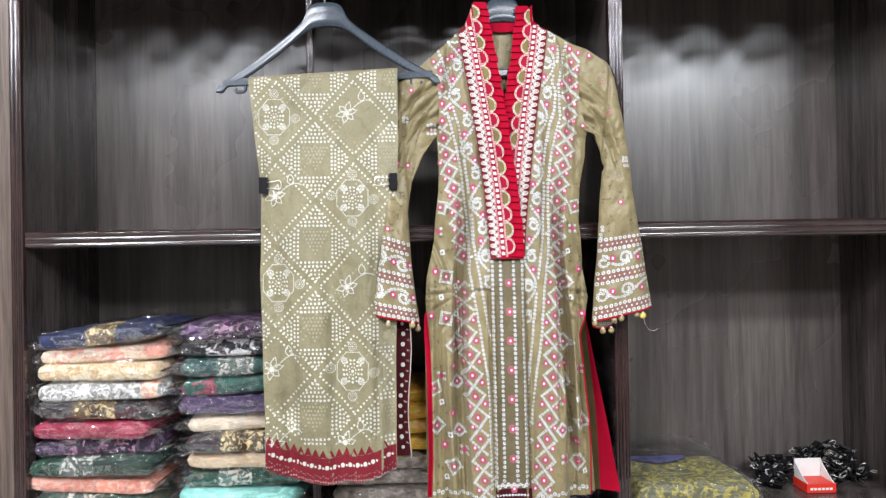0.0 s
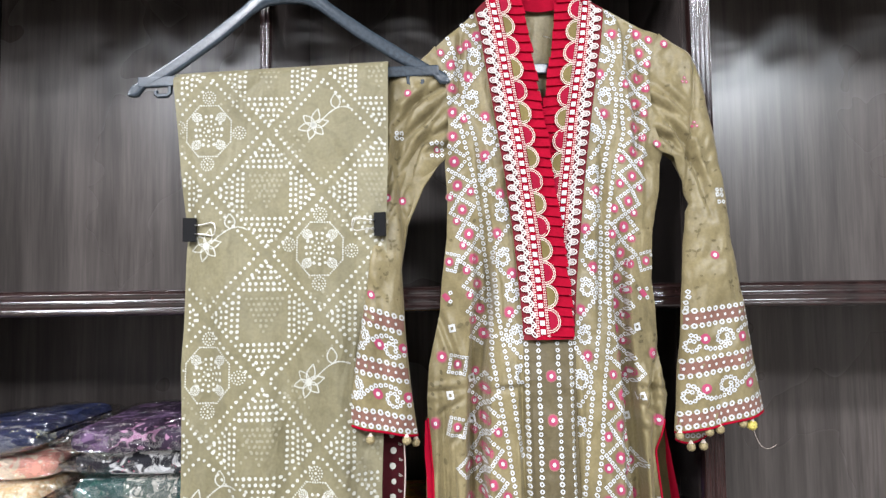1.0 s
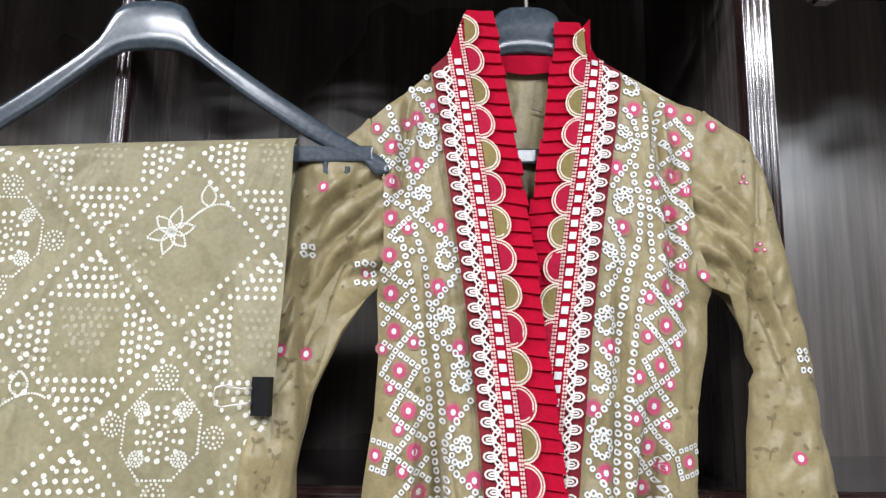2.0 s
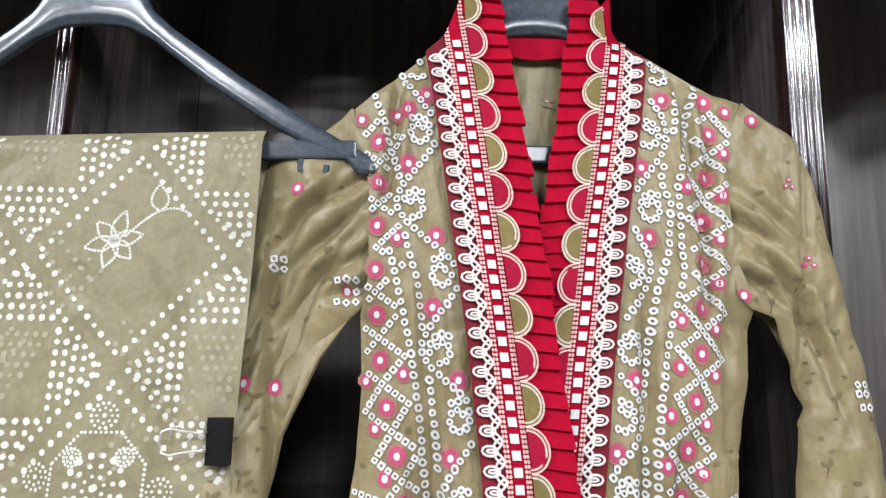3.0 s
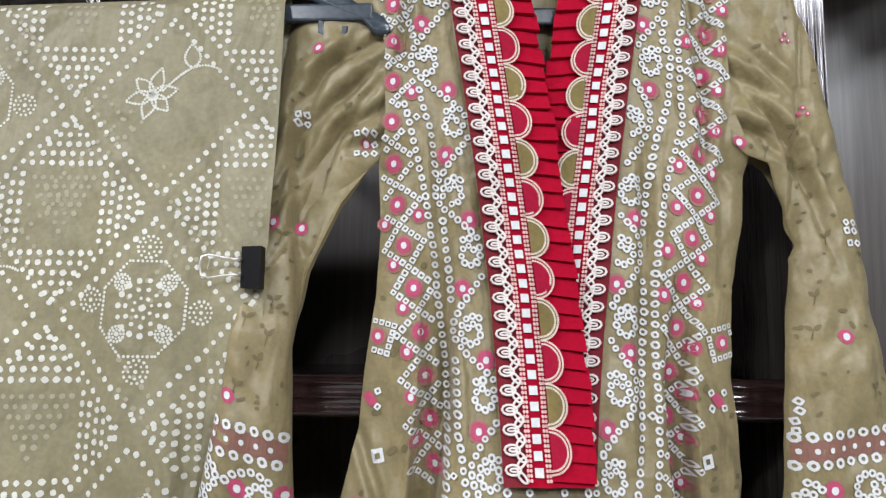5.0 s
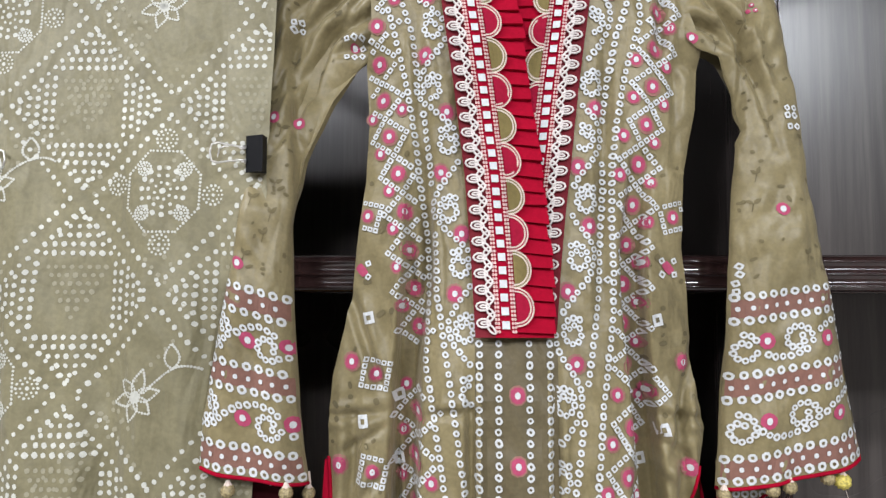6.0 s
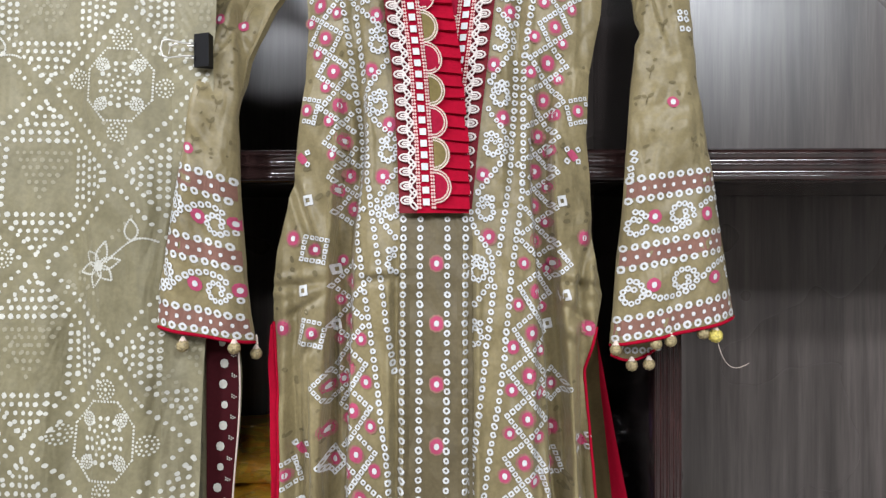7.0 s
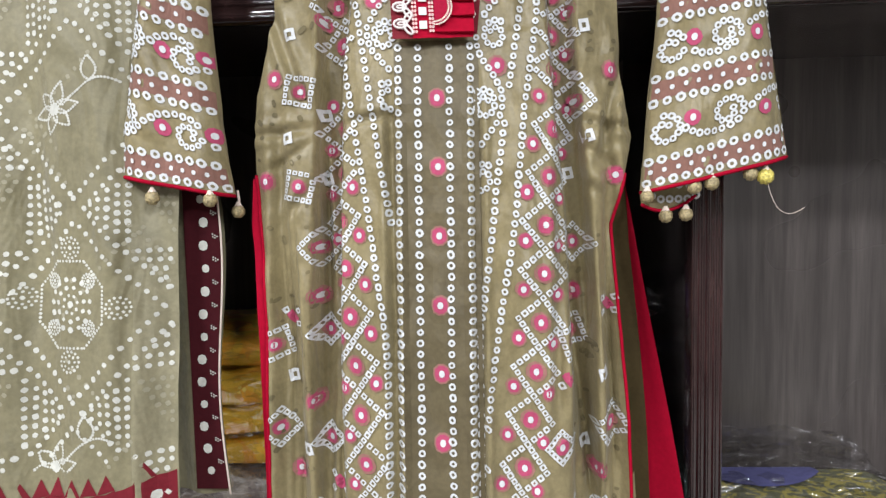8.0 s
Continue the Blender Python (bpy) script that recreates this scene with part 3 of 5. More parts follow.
for i in range(-1, 2):
    for j in range(-6, 6):
        if i == 1:
            stepped(CX0 + 2 * PX * 1.0 + 0.0, CZ0 + (2 * j + 1) * PZ)
        elif i == 0:
            stepped(CX0, CZ0 + (2 * j + 1) * PZ)
        else:
            stepped(CX0 - 2 * PX, CZ0 + (2 * j + 1) * PZ)
for cx, cz in ((-0.333, 1.622), (-0.178, 1.457), (-0.323, 1.292), (-0.180, 1.120)):
    mandala(cx, cz)
for cx, cz in ((-0.189, 1.629), (-0.330, 1.462), (-0.190, 1.282), (-0.334, 1.127), (-0.195, 0.985), (-0.33, 0.985)):
    flower(cx, cz)
white.done("dot_print", M_CREAM, dup, "cream tie-dye style dots")
ghost.done("faded_print", M_GHOST, dup, "faded dots of the layer beneath")

# maroon zigzag border along the bottom
mar = Print(d_at, 0.0007)
bw = Print(d_at, 0.0012)
nb = 17
for i in range(nb):
    a = i / nb
    xa = D_L(0.95) + 0.001 + a * (D_R(0.95) - D_L(0.95) - 0.002)
    xb = xa + (D_R(0.95) - D_L(0.95) - 0.002) / nb
    xm = (xa + xb) / 2
    za, zb, zm = d_bot(xa) + 0.001, d_bot(xb) + 0.001, d_bot(xm)
    h = 0.047 + 0.002 * RND.random()
    for q in range(4):
        u0, u1 = q / 4, (q + 1) / 4
        mar.poly([(xa, za + h * u0), (xm, zm + h * u0), (xm, zm + h * u1), (xa, za + h * u1)])
        mar.poly([(xm, zm + h * u0), (xb, zb + h * u0), (xb, zb + h * u1), (xm, zm + h * u1)])
    if xb < -0.10 and not xa < -0.131 < xb:
        mar.poly([(xa, za + h), (xb, zb + h), (xm, zm + h + 0.016)])
    if xb < -0.10 and abs(xb + 0.131) > 0.006:
        bw.dot(xb, zb + 0.031, 0.0038, 0, 0.2, 1.15)
    bw.dot(xm, zm + 0.031, 0.0017, 0.78, 0.9, 1.3, 8)
    for k in range(3):
        bw.dot(xa + (xb - xa) * (k + 0.5) / 3, za + 0.003, 0.0009, 0, 0, 2.2, 5)
        bw.dot(xa + (xb - xa) * (k + 0.5) / 3, za + 0.011 + 0.003 * (k == 1), 0.0008, 0, 0, 1, 5)
mar.done("maroon_border", M_MAROON, dup, "maroon zigzag border print")
bw.done("border_dot_print", M_CREAM, dup)


def rear_at(x, z):
    return (x, 1.3890, z)


edge = Print(rear_at, 0.0)
edot = Print(rear_at, 0.0008)


def edge_x(z):
    return -0.0720 + 0.004 * math.sin(z * 23)


zs = [1.222 - 0.0187 * i for i in range(16)]
for za, zb in zip(zs, zs[1:]):
    edge.poly([(-0.1010, za), (edge_x(za), za), (edge_x(zb), zb), (-0.1010, zb)])
for i in range(13):
    z = 1.205 - 0.0205 * i
    edot.dot(edge_x(z) - 0.0150 + 0.001 * math.sin(i * 2.3), z, 0.0042 if i % 3 else 0.0034, 0, 0.1, 1.1)
    for k in range(5):
        edot.dot(edge_x(z) - 0.007 + 0.002 * (k % 3), z + 0.010 - 0.0022 * (k // 3) - 0.0011 * (k % 3), 0.0008, 0, 0, 1, 5)
edge.done("maroon_selvedge", M_MAROON_DK, dup, "dark maroon printed selvedge")
edot.done("selvedge_dot_print", M_CREAM, dup)
smooth(part("selvedge_piping", tube([Vector((edge_x(z) + 0.0006, 1.388, z)) for z in [1.222 - 0.0095 * i for i in range(31)]], 0.0009, 6), M_GOLD, dup))


def binder_clip(x, z, y, side):
    ob = thing("binder_clip", "black enamelled binder clip with bent steel wire handles pinching the cloth", "binder clip", (x, y, z), "clips on the dupatta")
    w = 0.0158
    prof = [(0.0, -0.0065), (0.0155, -0.0012), (0.0155, 0.0012), (0.0, 0.0065), (-0.0006, 0.0062), (-0.0006, -0.0062)]
    vs = [(x + side * a, y + b, z + h) for h in (-w, w) for a, b in prof]
    n = len(prof)
    fs = [(i, (i + 1) % n, n + (i + 1) % n, n + i) for i in range(n)] + [tuple(range(n))[::-1], tuple(range(n, 2 * n))]
    part("clip_body", (vs, fs), M_CLIP, ob)
    for face in (-1, 1):
        pts = []
        for a, h in ((0.0145, 0.0062), (0.020, 0.0058), (0.030, 0.0072), (0.0375, 0.0088), (0.0425, 0.0070), (0.0440, 0.0), (0.0425, -0.0070), (0.0375, -0.0088), (0.030, -0.0072), (0.020, -0.0058), (0.0145, -0.0062)):
            pts.append(Vector((x + side * a, y + face * (0.0030 + 0.22 * max(0, a - 0.0145)), z + h)))
        smooth(part("wire_handle", tube(pts, 0.0009, 8), M_STEEL, ob, "bent bright steel wire"))
    return ob


binder_clip(-0.0895, 1.4885, d_y(-0.100, 1.4885) - 0.0085, -1)
binder_clip(-0.3600, 1.4845, d_y(-0.350, 1.4845) - 0.0085, 1)

# ---------------------------------------------------------------- the kurta
K_L = table((1.860, 0.071), (1.812, 0.053), (1.790, 0.030), (1.767, 0.004), (1.746, -0.018), (1.731, -0.016), (1.681, -0.004), (1.61, -0.002), (1.58, -0.008), (1.526, -0.005), (1.471, -0.007), (1.41, -0.015), (1.368, -0.018), (1.296, -0.034), (1.25, -0.037), (1.223, -0.036), (1.155, -0.030), (1.08, -0.028), (0.94, -0.028), (0.86, -0.032))
K_R = table((1.860, 0.182), (1.836, 0.190), (1.814, 0.201), (1.795, 0.236), (1.779, 0.263), (1.760, 0.300), (1.74, 0.291), (1.702, 0.283), (1.634, 0.287), (1.59, 0.300), (1.538, 0.296), (1.474, 0.283), (1.412, 0.280), (1.37, 0.283), (1.295, 0.287), (1.25, 0.294), (1.217, 0.287), (1.174, 0.276), (1.097, 0.281), (1.029, 0.286), (0.94, 0.288), (0.86, 0.287))
# creases: x and z of the top, x and z of the foot, half-width, depth
CREASES = ((0.034, 1.40, 0.040, 0.84, 0.005, 0.005), (-0.012, 1.16, 0.002, 0.84, 0.008, 0.005),
           (0.226, 1.22, 0.262, 0.90, 0.006, 0.006), (0.236, 1.38, 0.222, 1.00, 0.005, 0.004),
           (0.020, 1.80, 0.010, 1.66, 0.005, 0.005), (0.247, 1.80, 0.262, 1.64, 0.005, 0.005), (0.270, 1.72, 0.262, 1.58, 0.006, 0.006),
           (0.040, 1.62, 0.055, 1.34, 0.006, 0.004), (0.214, 1.60, 0.200, 1.34, 0.006, 0.004), (0.272, 1.30, 0.281, 0.84, 0.006, 0.006), (-0.014, 1.28, -0.016, 0.84, 0.006, 0.006), (0.089, 1.30, 0.091, 0.84, 0.004, 0.005), (0.1605, 1.30, 0.1590, 0.84, 0.004, 0.005),
           (-0.02, 1.37, 0.012, 1.28, 0.005, 0.004), (0.290, 1.33, 0.262, 1.22, 0.005, 0.004))
# overlapping folds of the skirt: top, foot, depth, side that falls back
FOLDS = ((0.020, 1.43, 0.033, 0.84, 0.0115, -1), (-0.004, 1.19, 0.011, 0.84, 0.008, -1), (0.234, 1.45, 0.238, 0.84, 0.0115, 1), (0.263, 1.14, 0.268, 0.84, 0.007, 1), (0.006, 1.72, 0.004, 1.50, 0.004, -1), (0.272, 1.70, 0.268, 1.48, 0.005, 1))


# deep hollows of the skirt that lie in shade: middle line, half-width
HOLLOWS = ((table((1.50, 0.043), (1.40, 0.046), (1.30, 0.034), (1.20, 0.029), (1.10, 0.028), (0.86, 0.033)), 0.0125),
           (table((1.50, 0.240), (1.40, 0.232), (1.30, 0.237), (1.20, 0.243), (1.10, 0.247), (0.86, 0.251)), 0.0105),
           (table((1.24, -0.004), (1.05, -0.006), (0.86, -0.001)), 0.0060),
           (table((1.20, 0.268), (1.02, 0.271), (0.86, 0.268)), 0.0060))


def k_y(x, z):
    a, b = K_L(z), K_R(z)
    s = max(-1, min(1, (2 * x - a - b) / (b - a)))
    tuck = 1.0 if z < 1.575 or z > 1.78 else (0.0 if 1.60 < z < 1.76 else (min(1, (1.60 - z) / 0.025) if z < 1.7 else (z - 1.76) / 0.02))
    y = 1.4095 + 0.05 * (z - 1.4) - 0.016 * (1 - tuck * s ** 8)
    if z < 1.3:
        y -= 0.012 * min(1, (1.3 - z) / 0.3)
    for x0, z0, x1, z1, w, d in CREASES:
        if z1 < z < z0 + 0.02:
            k = (z0 - z) / (z0 - z1)
            fade = min(1, max(0, k * 5 + 0.3)) * min(1, max(0, (1.05 - k) * 6))
            q = (x - x0 - (x1 - x0) * k) / w
            if abs(q) < 3.5:
                y += 1.55 * d * fade * (math.exp(-q * q) - 0.45 * math.exp(-((abs(q) - 1.7) ** 2) * 1.4))
    for x0, z0, x1, z1, d, side in FOLDS:
        if z1 < z < z0:
            k = (z0 - z) / (z0 - z1)
            q = side * (x - x0 - (x1 - x0) * k - 0.003 * math.sin(z * 13))
            y += d * min(1, k * 3.5) * math.exp(-max(0, q) / 0.022) / (1 + math.exp(max(-30, min(30, -q / 0.0016))))
    if z < 1.48:
        g = min(1, (1.48 - z) / 0.22)
        y -= 0.022 * g * g * (3 - 2 * g) * math.exp(-abs((x - 0.132) / 0.098) ** 4)
    for n, (mid, w) in enumerate(HOLLOWS):
        z0 = 1.50 if n < 2 else 1.22
        if z < z0:
            q = (x - mid(z) - 0.002 * math.sin(z * 17 + n)) / w
            if abs(q) < 2.2:
                deep = min(1, (z0 - z) / 0.13) * (1.0 if z > 1.12 else max(0.45, 1 - (1.12 - z) * 3.0))
                y += (0.037 if n < 2 else 0.013) * deep * math.exp(-q ** 6)
    if z < 1.5:
        g = min(1, (1.5 - z) / 0.4)
        y += 0.0050 * g * math.sin((x - 0.127) * 46 + 0.7) * min(1, abs(x - 0.127) * 14) + 0.002 * g * math.sin(x * 95 + z * 9)
    y += 0.0036 * noise.noise((x * 24, 0.3, z * 13)) + 0.0020 * noise.noise((x * 60 + z * 25, 1.3, z * 34)) + 0.0012 * noise.noise((x * 110, 2.3, z * 45))
    waist = math.exp(-((z - 1.255) / 0.02) ** 2) * (math.exp(-((x + 0.03) / 0.02) ** 2) + math.exp(-((x - 0.285) / 0.02) ** 2))
    # pulled wrinkles at the hips, slanting towards the vents
    for cx, cz, t in ((-0.012, 1.262, 0.10), (-0.008, 1.238, 0.55), (0.268, 1.262, -0.15), (0.262, 1.236, -0.6), (0.255, 1.21, -0.8), (0.002, 1.20, 0.9), (0.075, 1.268, 0.12)):
        dx, dz = x - cx, z - cz
        if abs(dx) < 0.05 and abs(dz) < 0.05:
            p, q = dx * math.cos(t) + dz * math.sin(t), dz * math.cos(t) - dx * math.sin(t)
            y += 0.0045 * math.exp(-(p / 0.022) ** 2) * (math.exp(-(q / 0.0035) ** 2) - 0.5 * math.exp(-((q - 0.008) / 0.005) ** 2))
    return min(y + 0.0012 * waist * math.sin(z * 420), 1.4200)


def k_at(x, z):
    return (x, k_y(x, z), z)


# the trims' middle lines on either side of the neck
TRIM_L = table((1.870, 0.053), (1.823, 0.060), (1.748, 0.072), (1.649, 0.087), (1.557, 0.100), (1.473, 0.110), (1.40, 0.1155), (1.331, 0.119))
TRIM_R = table((1.870, 0.205), (1.827, 0.199), (1.751, 0.189), (1.651, 0.173), (1.558, 0.160), (1.474, 0.150), (1.40, 0.141), (1.331, 0.134))

kurta = thing("kurta", "olive printed kurta with crimson ruffled neckline hanging on a black hanger", "kurta", (0.13, 1.41, 0.86))


def k_uv(u, v):
    z = 0.858 + (1.858 - 0.858) * v
    a, b = K_L(z), K_R(z)
    x = a + (b - a) * u
    return (x, k_y(x, z), z)


def k_keep(u, v):
    x, _, z = k_uv(u, v)
    return not (z > 1.60 and TRIM_L(z) + 0.010 < x < TRIM_R(z) - 0.010)


smooth(part("front_panel", grid(190, 400, k_uv, k_keep), M_OLIVE, kurta))


def back_uv(u, v):
    z = 0.85 + (1.812 - 0.85) * v
    a = K_L(z) + 0.002
    b = K_R(z) - 0.002 if z > 1.217 else 0.285 + 0.020 * ((1.217 - z) / 0.36) ** 0.9
    a = a if z > 1.22 else -0.040
    x = a + (b - a) * u
    edge2 = (2 * u - 1) ** 6 * min(1, max(0, (z - 1.22) / 0.05))
    y = 1.4315 + 0.02 * (z - 1.6) - 0.008 * edge2 + 0.006 * min(1, max(0, (1.40 - z) / 0.1))
    if z < 1.35:
        y += 0.003 * math.sin(x * 50 + 1) * min(1, (1.35 - z) / 0.2)
    return (x, y, z)


smooth(part("rear_panel", grid(70, 120, back_uv), M_OLIVE, kurta))


def sheet(pts_a, pts_b, n):
    """A ribbon between two edges given as functions of 0..1."""
    return grid(6, n, lambda u, v: tuple(pts_a(v)[i] + (pts_b(v)[i] - pts_a(v)[i]) * u for i in range(3)))


def rear_edge(off):
    def f(v):
        z = 1.214 - 0.362 * v
        q = (1.217 - z) / 0.36
        x = 0.286 + 0.067 * q ** 0.95 - (off * min(1, q * 5) if off > 0.03 else off / 0.024 * 0.036 * q ** 1.5)
        return (x, 1.4010 + (0.0225 if off > 0.0 else 0.003) * min(1, q * 6) + 0.0020 * math.sin(z * 30), z)
    return f


smooth(part("vent_facing", sheet(rear_edge(0.024), rear_edge(0.0), 50), M_RED, kurta, "crimson facing inside the side vent"))
# the vent's inner shade is painted into this lining's dark colour
smooth(part("vent_lining", sheet(rear_edge(0.050), rear_edge(0.0241), 50), M_LINING, kurta, "olive lining inside the side vent, shade put into its colour"))


def left_red(off):
    return lambda v: (K_L(1.222 - 0.364 * v) - 0.0055 * min(1, v * 9) + off + 0.002 * v, 1.3995 - 0.012 * min(1, v * 3), 1.222 - 0.364 * v)


smooth(part("vent_facing", sheet(left_red(-0.004), left_red(0.012), 50), M_RED, kurta))
for fn, z0 in ((K_R, 1.219), (K_L, 1.225)):
    pts = [Vector((fn(z), k_y(fn(z), z) - 0.001, z)) for z in [z0 - 0.36 * i / 50 for i in range(51)]]
    smooth(part("vent_piping", tube(pts, 0.0015, 6), M_RED, kurta))

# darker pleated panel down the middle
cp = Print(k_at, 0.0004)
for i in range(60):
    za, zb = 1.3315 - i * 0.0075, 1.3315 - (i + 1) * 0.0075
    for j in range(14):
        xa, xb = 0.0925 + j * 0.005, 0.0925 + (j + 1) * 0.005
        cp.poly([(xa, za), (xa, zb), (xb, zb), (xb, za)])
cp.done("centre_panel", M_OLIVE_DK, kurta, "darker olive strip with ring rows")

rings = Print(k_at, 0.0015)
pinks = Print(k_at, 0.0013)
halos = Print(k_at, 0.0009)
cores = Print(k_at, 0.0018)
hem = Print(k_at, 0.0011)


def in_front(x, z):
    if not (K_L(z) + 0.002 < x < K_R(z) - 0.002 and 0.862 < z < 1.85):
        return False
    if z > 1.335 and TRIM_L(z) - 0.0275 < x < TRIM_R(z) + 0.031:
        return False
    return True


TAKEN = {}


def free(x, z, gap):
    """Whether no mark lies within gap of the place; if so, it is taken."""
    i, j = int(x // 0.01), int(z // 0.01)
    for a in (i - 1, i, i + 1):
        for c in (j - 1, j, j + 1):
            for px, pz, pg in TAKEN.get((a, c), ()):
                if math.hypot(px - x, pz - z) < (gap + pg) / 2:
                    return False
    TAKEN.setdefault((i, j), []).append((x, z, gap))
    return True


def ring(x, z, r=0.0029, square=0.15, turn=None, gap=0.0058):
    if in_front(x, z) and free(x, z, gap):
        rings.ring(x, z, r * RND.uniform(0.9, 1.1), RND.uniform(0.36, 0.46), RND.random() if turn is None else turn, square, RND.uniform(0.95, 1.25) if square < 0.5 else RND.uniform(0.92, 1.08))


def chain(pts, step=0.0092, r=0.0033):
    for x, z, _ in along(pts, step):
        ring(x + RND.uniform(-4e-4, 4e-4), z, r)


def spot(x, z, r=0.0061):
    if in_front(x, z) and free(x, z, 0.0066):
        halos.dot(x, z, r * 1.30, RND.random(), 0.2, 1.15, 10)
        pinks.dot(x, z, r * RND.uniform(0.9, 1.08), RND.uniform(-0.3, 0.3), 0.5, 1.12, 12)
        cores.dot(x, z, 0.0024, 0, 0.1, 1.2)


def swirl(cx, cz, s):
    """A tight curl of rings; s is the side on which the long wavy row passes it."""
    t = 60.0
    while t < 560:
        k = (t - 60) / 500
        r = 1 - 0.66 * k
        ring(cx - s * 0.0104 * r * math.cos(radians(t)), cz + 0.0128 * r * math.sin(radians(t)), 0.0029 - 0.0003 * k, gap=0.0048)
        t += math.degrees(0.0060 / (0.0116 * r))


def wavy_row(stops, s):
    """Curls one below another, with a row of rings that winds past them from side to side and a spot under each."""
    pts = []
    for (xa, za), (xb, zb) in zip(stops, stops[1:]):
        for k in range(8):
            w = (1 - math.cos(math.pi * k / 8)) / 2
            pts.append((xa + (xb - xa) * k / 8 + s * 0.0150 * (1 - 2 * w), za + (zb - za) * k / 8))
        spot((xa + xb) / 2 - s * 0.0065, (za + zb) / 2 + 0.003)
        s = -s
    chain(pts, 0.0070, 0.0028)
    for k, (x, z) in enumerate(stops):
        swirl(x, z, s if (len(stops) - 1 - k) % 2 == 0 else -s)


def lattice(line, z0, z1, h, lean):
    """A ladder of tilted cells edged with small squares, with spots in and beside them; lean 1 slants down to the right."""
    z = z0
    while z > z1:
        top, low = Vector((line(z), z)), Vector((line(z - h), z - h))
        right = top + Vector((lean * 0.0205, -0.40 * h))
        left = low + (top - right)
        mid = (top + low) / 2
        spot(mid.x, mid.y, 0.0060)
        spot(top.x + lean * 0.0160, top.y + 0.0075, 0.0050)
        spot(top.x - lean * 0.0125, top.y + 0.0015, 0.0046)
        for p, q in ((top, right), (right, low), (top, left), (left, low)):
            d = q - p
            n = max(3, round(d.length / 0.0060))
            for k in range(n):
                m = p + d * (k / n)
                ring(m.x, m.y, 0.00250, 0.72, math.atan2(d.y, d.x), 0.0042)
        z -= h


# rows on the middle strip, with a spot every hand's breadth
for x0, x1 in ((0.0962, 0.0940), (0.1125, 0.1100), (0.1385, 0.1355), (0.1557, 0.1530)):
    chain([(x0, 1.326), (x1, 0.895)], 0.0090, 0.0030)
for i in range(8):
    z = 1.2835 - 0.0565 * i
    halos.dot(0.1280, z, 0.0074, 0.1, 0.3, 1.15, 10)
    pinks.dot(0.1280, z, 0.0060, 0.1, 0.3, 1.15, 10)
    cores.dot(0.1280, z, 0.0025, 0, 0.1, 1.2)

# curls and winding rows beside the neckline
wavy_row(((0.033, 1.785), (0.0340, 1.728), (0.0325, 1.665), (0.0535, 1.612), (0.0550, 1.553), (0.0680, 1.504), (0.0706, 1.442), (0.0790, 1.393), (0.0850, 1.337), (0.088, 1.285)), -1)
wavy_row(((0.232, 1.785), (0.2190, 1.729), (0.2205, 1.668), (0.2010, 1.615), (0.1996, 1.556), (0.1897, 1.506), (0.1925, 1.450), (0.1820, 1.399), (0.1765, 1.335), (0.1665, 1.277), (0.1640, 1.216)), -1)
# long rows on either side of the lattices
chain([(-0.002, 1.757), (0.007, 1.733), (0.011, 1.716), (0.0195, 1.693), (0.021, 1.667), (0.026, 1.638), (0.036, 1.605), (0.0411, 1.5635), (0.0484, 1.518), (0.0534, 1.473), (0.0575, 1.424), (0.0600, 1.366), (0.0700, 1.304), (0.0792, 1.237), (0.0883, 1.178)], 0.0080, 0.00285)
chain([(0.0141, 1.6285), (0.0249, 1.584), (0.0332, 1.545), (0.0396, 1.506), (0.0437, 1.464), (0.0500, 1.420), (0.0520, 1.363), (0.0508, 1.309), (0.0609, 1.247), (0.0691, 1.193), (0.0738, 1.154), (0.0813, 1.104), (0.0843, 1.069), (0.0855, 0.89)], 0.0080, 0.00285)
chain([(0.2435, 1.765), (0.2412, 1.736), (0.2324, 1.711), (0.2290, 1.690), (0.236, 1.672), (0.233, 1.6345), (0.2212, 1.602), (0.2154, 1.5695), (0.2091, 1.5376), (0.2060, 1.506), (0.2070, 1.461), (0.2030, 1.409), (0.1991, 1.365), (0.1877, 1.296), (0.1769, 1.22), (0.1684, 1.147), (0.1600, 1.090), (0.1590, 0.89)], 0.0080, 0.00285)
chain([(0.2609, 1.772), (0.2532, 1.7465), (0.2483, 1.716), (0.2420, 1.687), (0.2439, 1.616), (0.232, 1.579), (0.2248, 1.547), (0.2185, 1.515), (0.2150, 1.484), (0.2132, 1.426), (0.2130, 1.387), (0.2110, 1.350), (0.1992, 1.272), (0.1897, 1.176), (0.1747, 1.088), (0.1640, 1.008), (0.1620, 0.89)], 0.0080, 0.00285)
lat_l = table((1.76, -0.002), (1.70, 0.004), (1.60, 0.003), (1.5275, 0.011), (1.46, 0.028), (1.39, 0.036), (1.32, 0.0450), (1.26, 0.042), (1.206, 0.040), (1.13, 0.0497), (1.0, 0.0635), (0.86, 0.075))
lat_r = table((1.75, 0.272), (1.66, 0.264), (1.60, 0.258), (1.5365, 0.2515), (1.4985, 0.2405), (1.4285, 0.2335), (1.3945, 0.2285), (1.33, 0.226), (1.276, 0.228), (1.20, 0.2165), (1.124, 0.2125), (1.0435, 0.203), (0.9605, 0.1915), (0.86, 0.182))
lattice(lat_l, 1.735, 1.33, 0.0345, 1)
lattice(lat_l, 1.2845, 0.88, 0.0400, 1)
lattice(lat_r, 1.7495, 1.31, 0.0355, -1)
lattice(lat_r, 1.276, 0.88, 0.0394, -1)
for x, z in ((0.229, 1.757), (0.267, 1.759), (0.025, 1.746), (0.276, 1.308), (0.279, 1.218), (-0.026, 1.219)):
    spot(x, z)


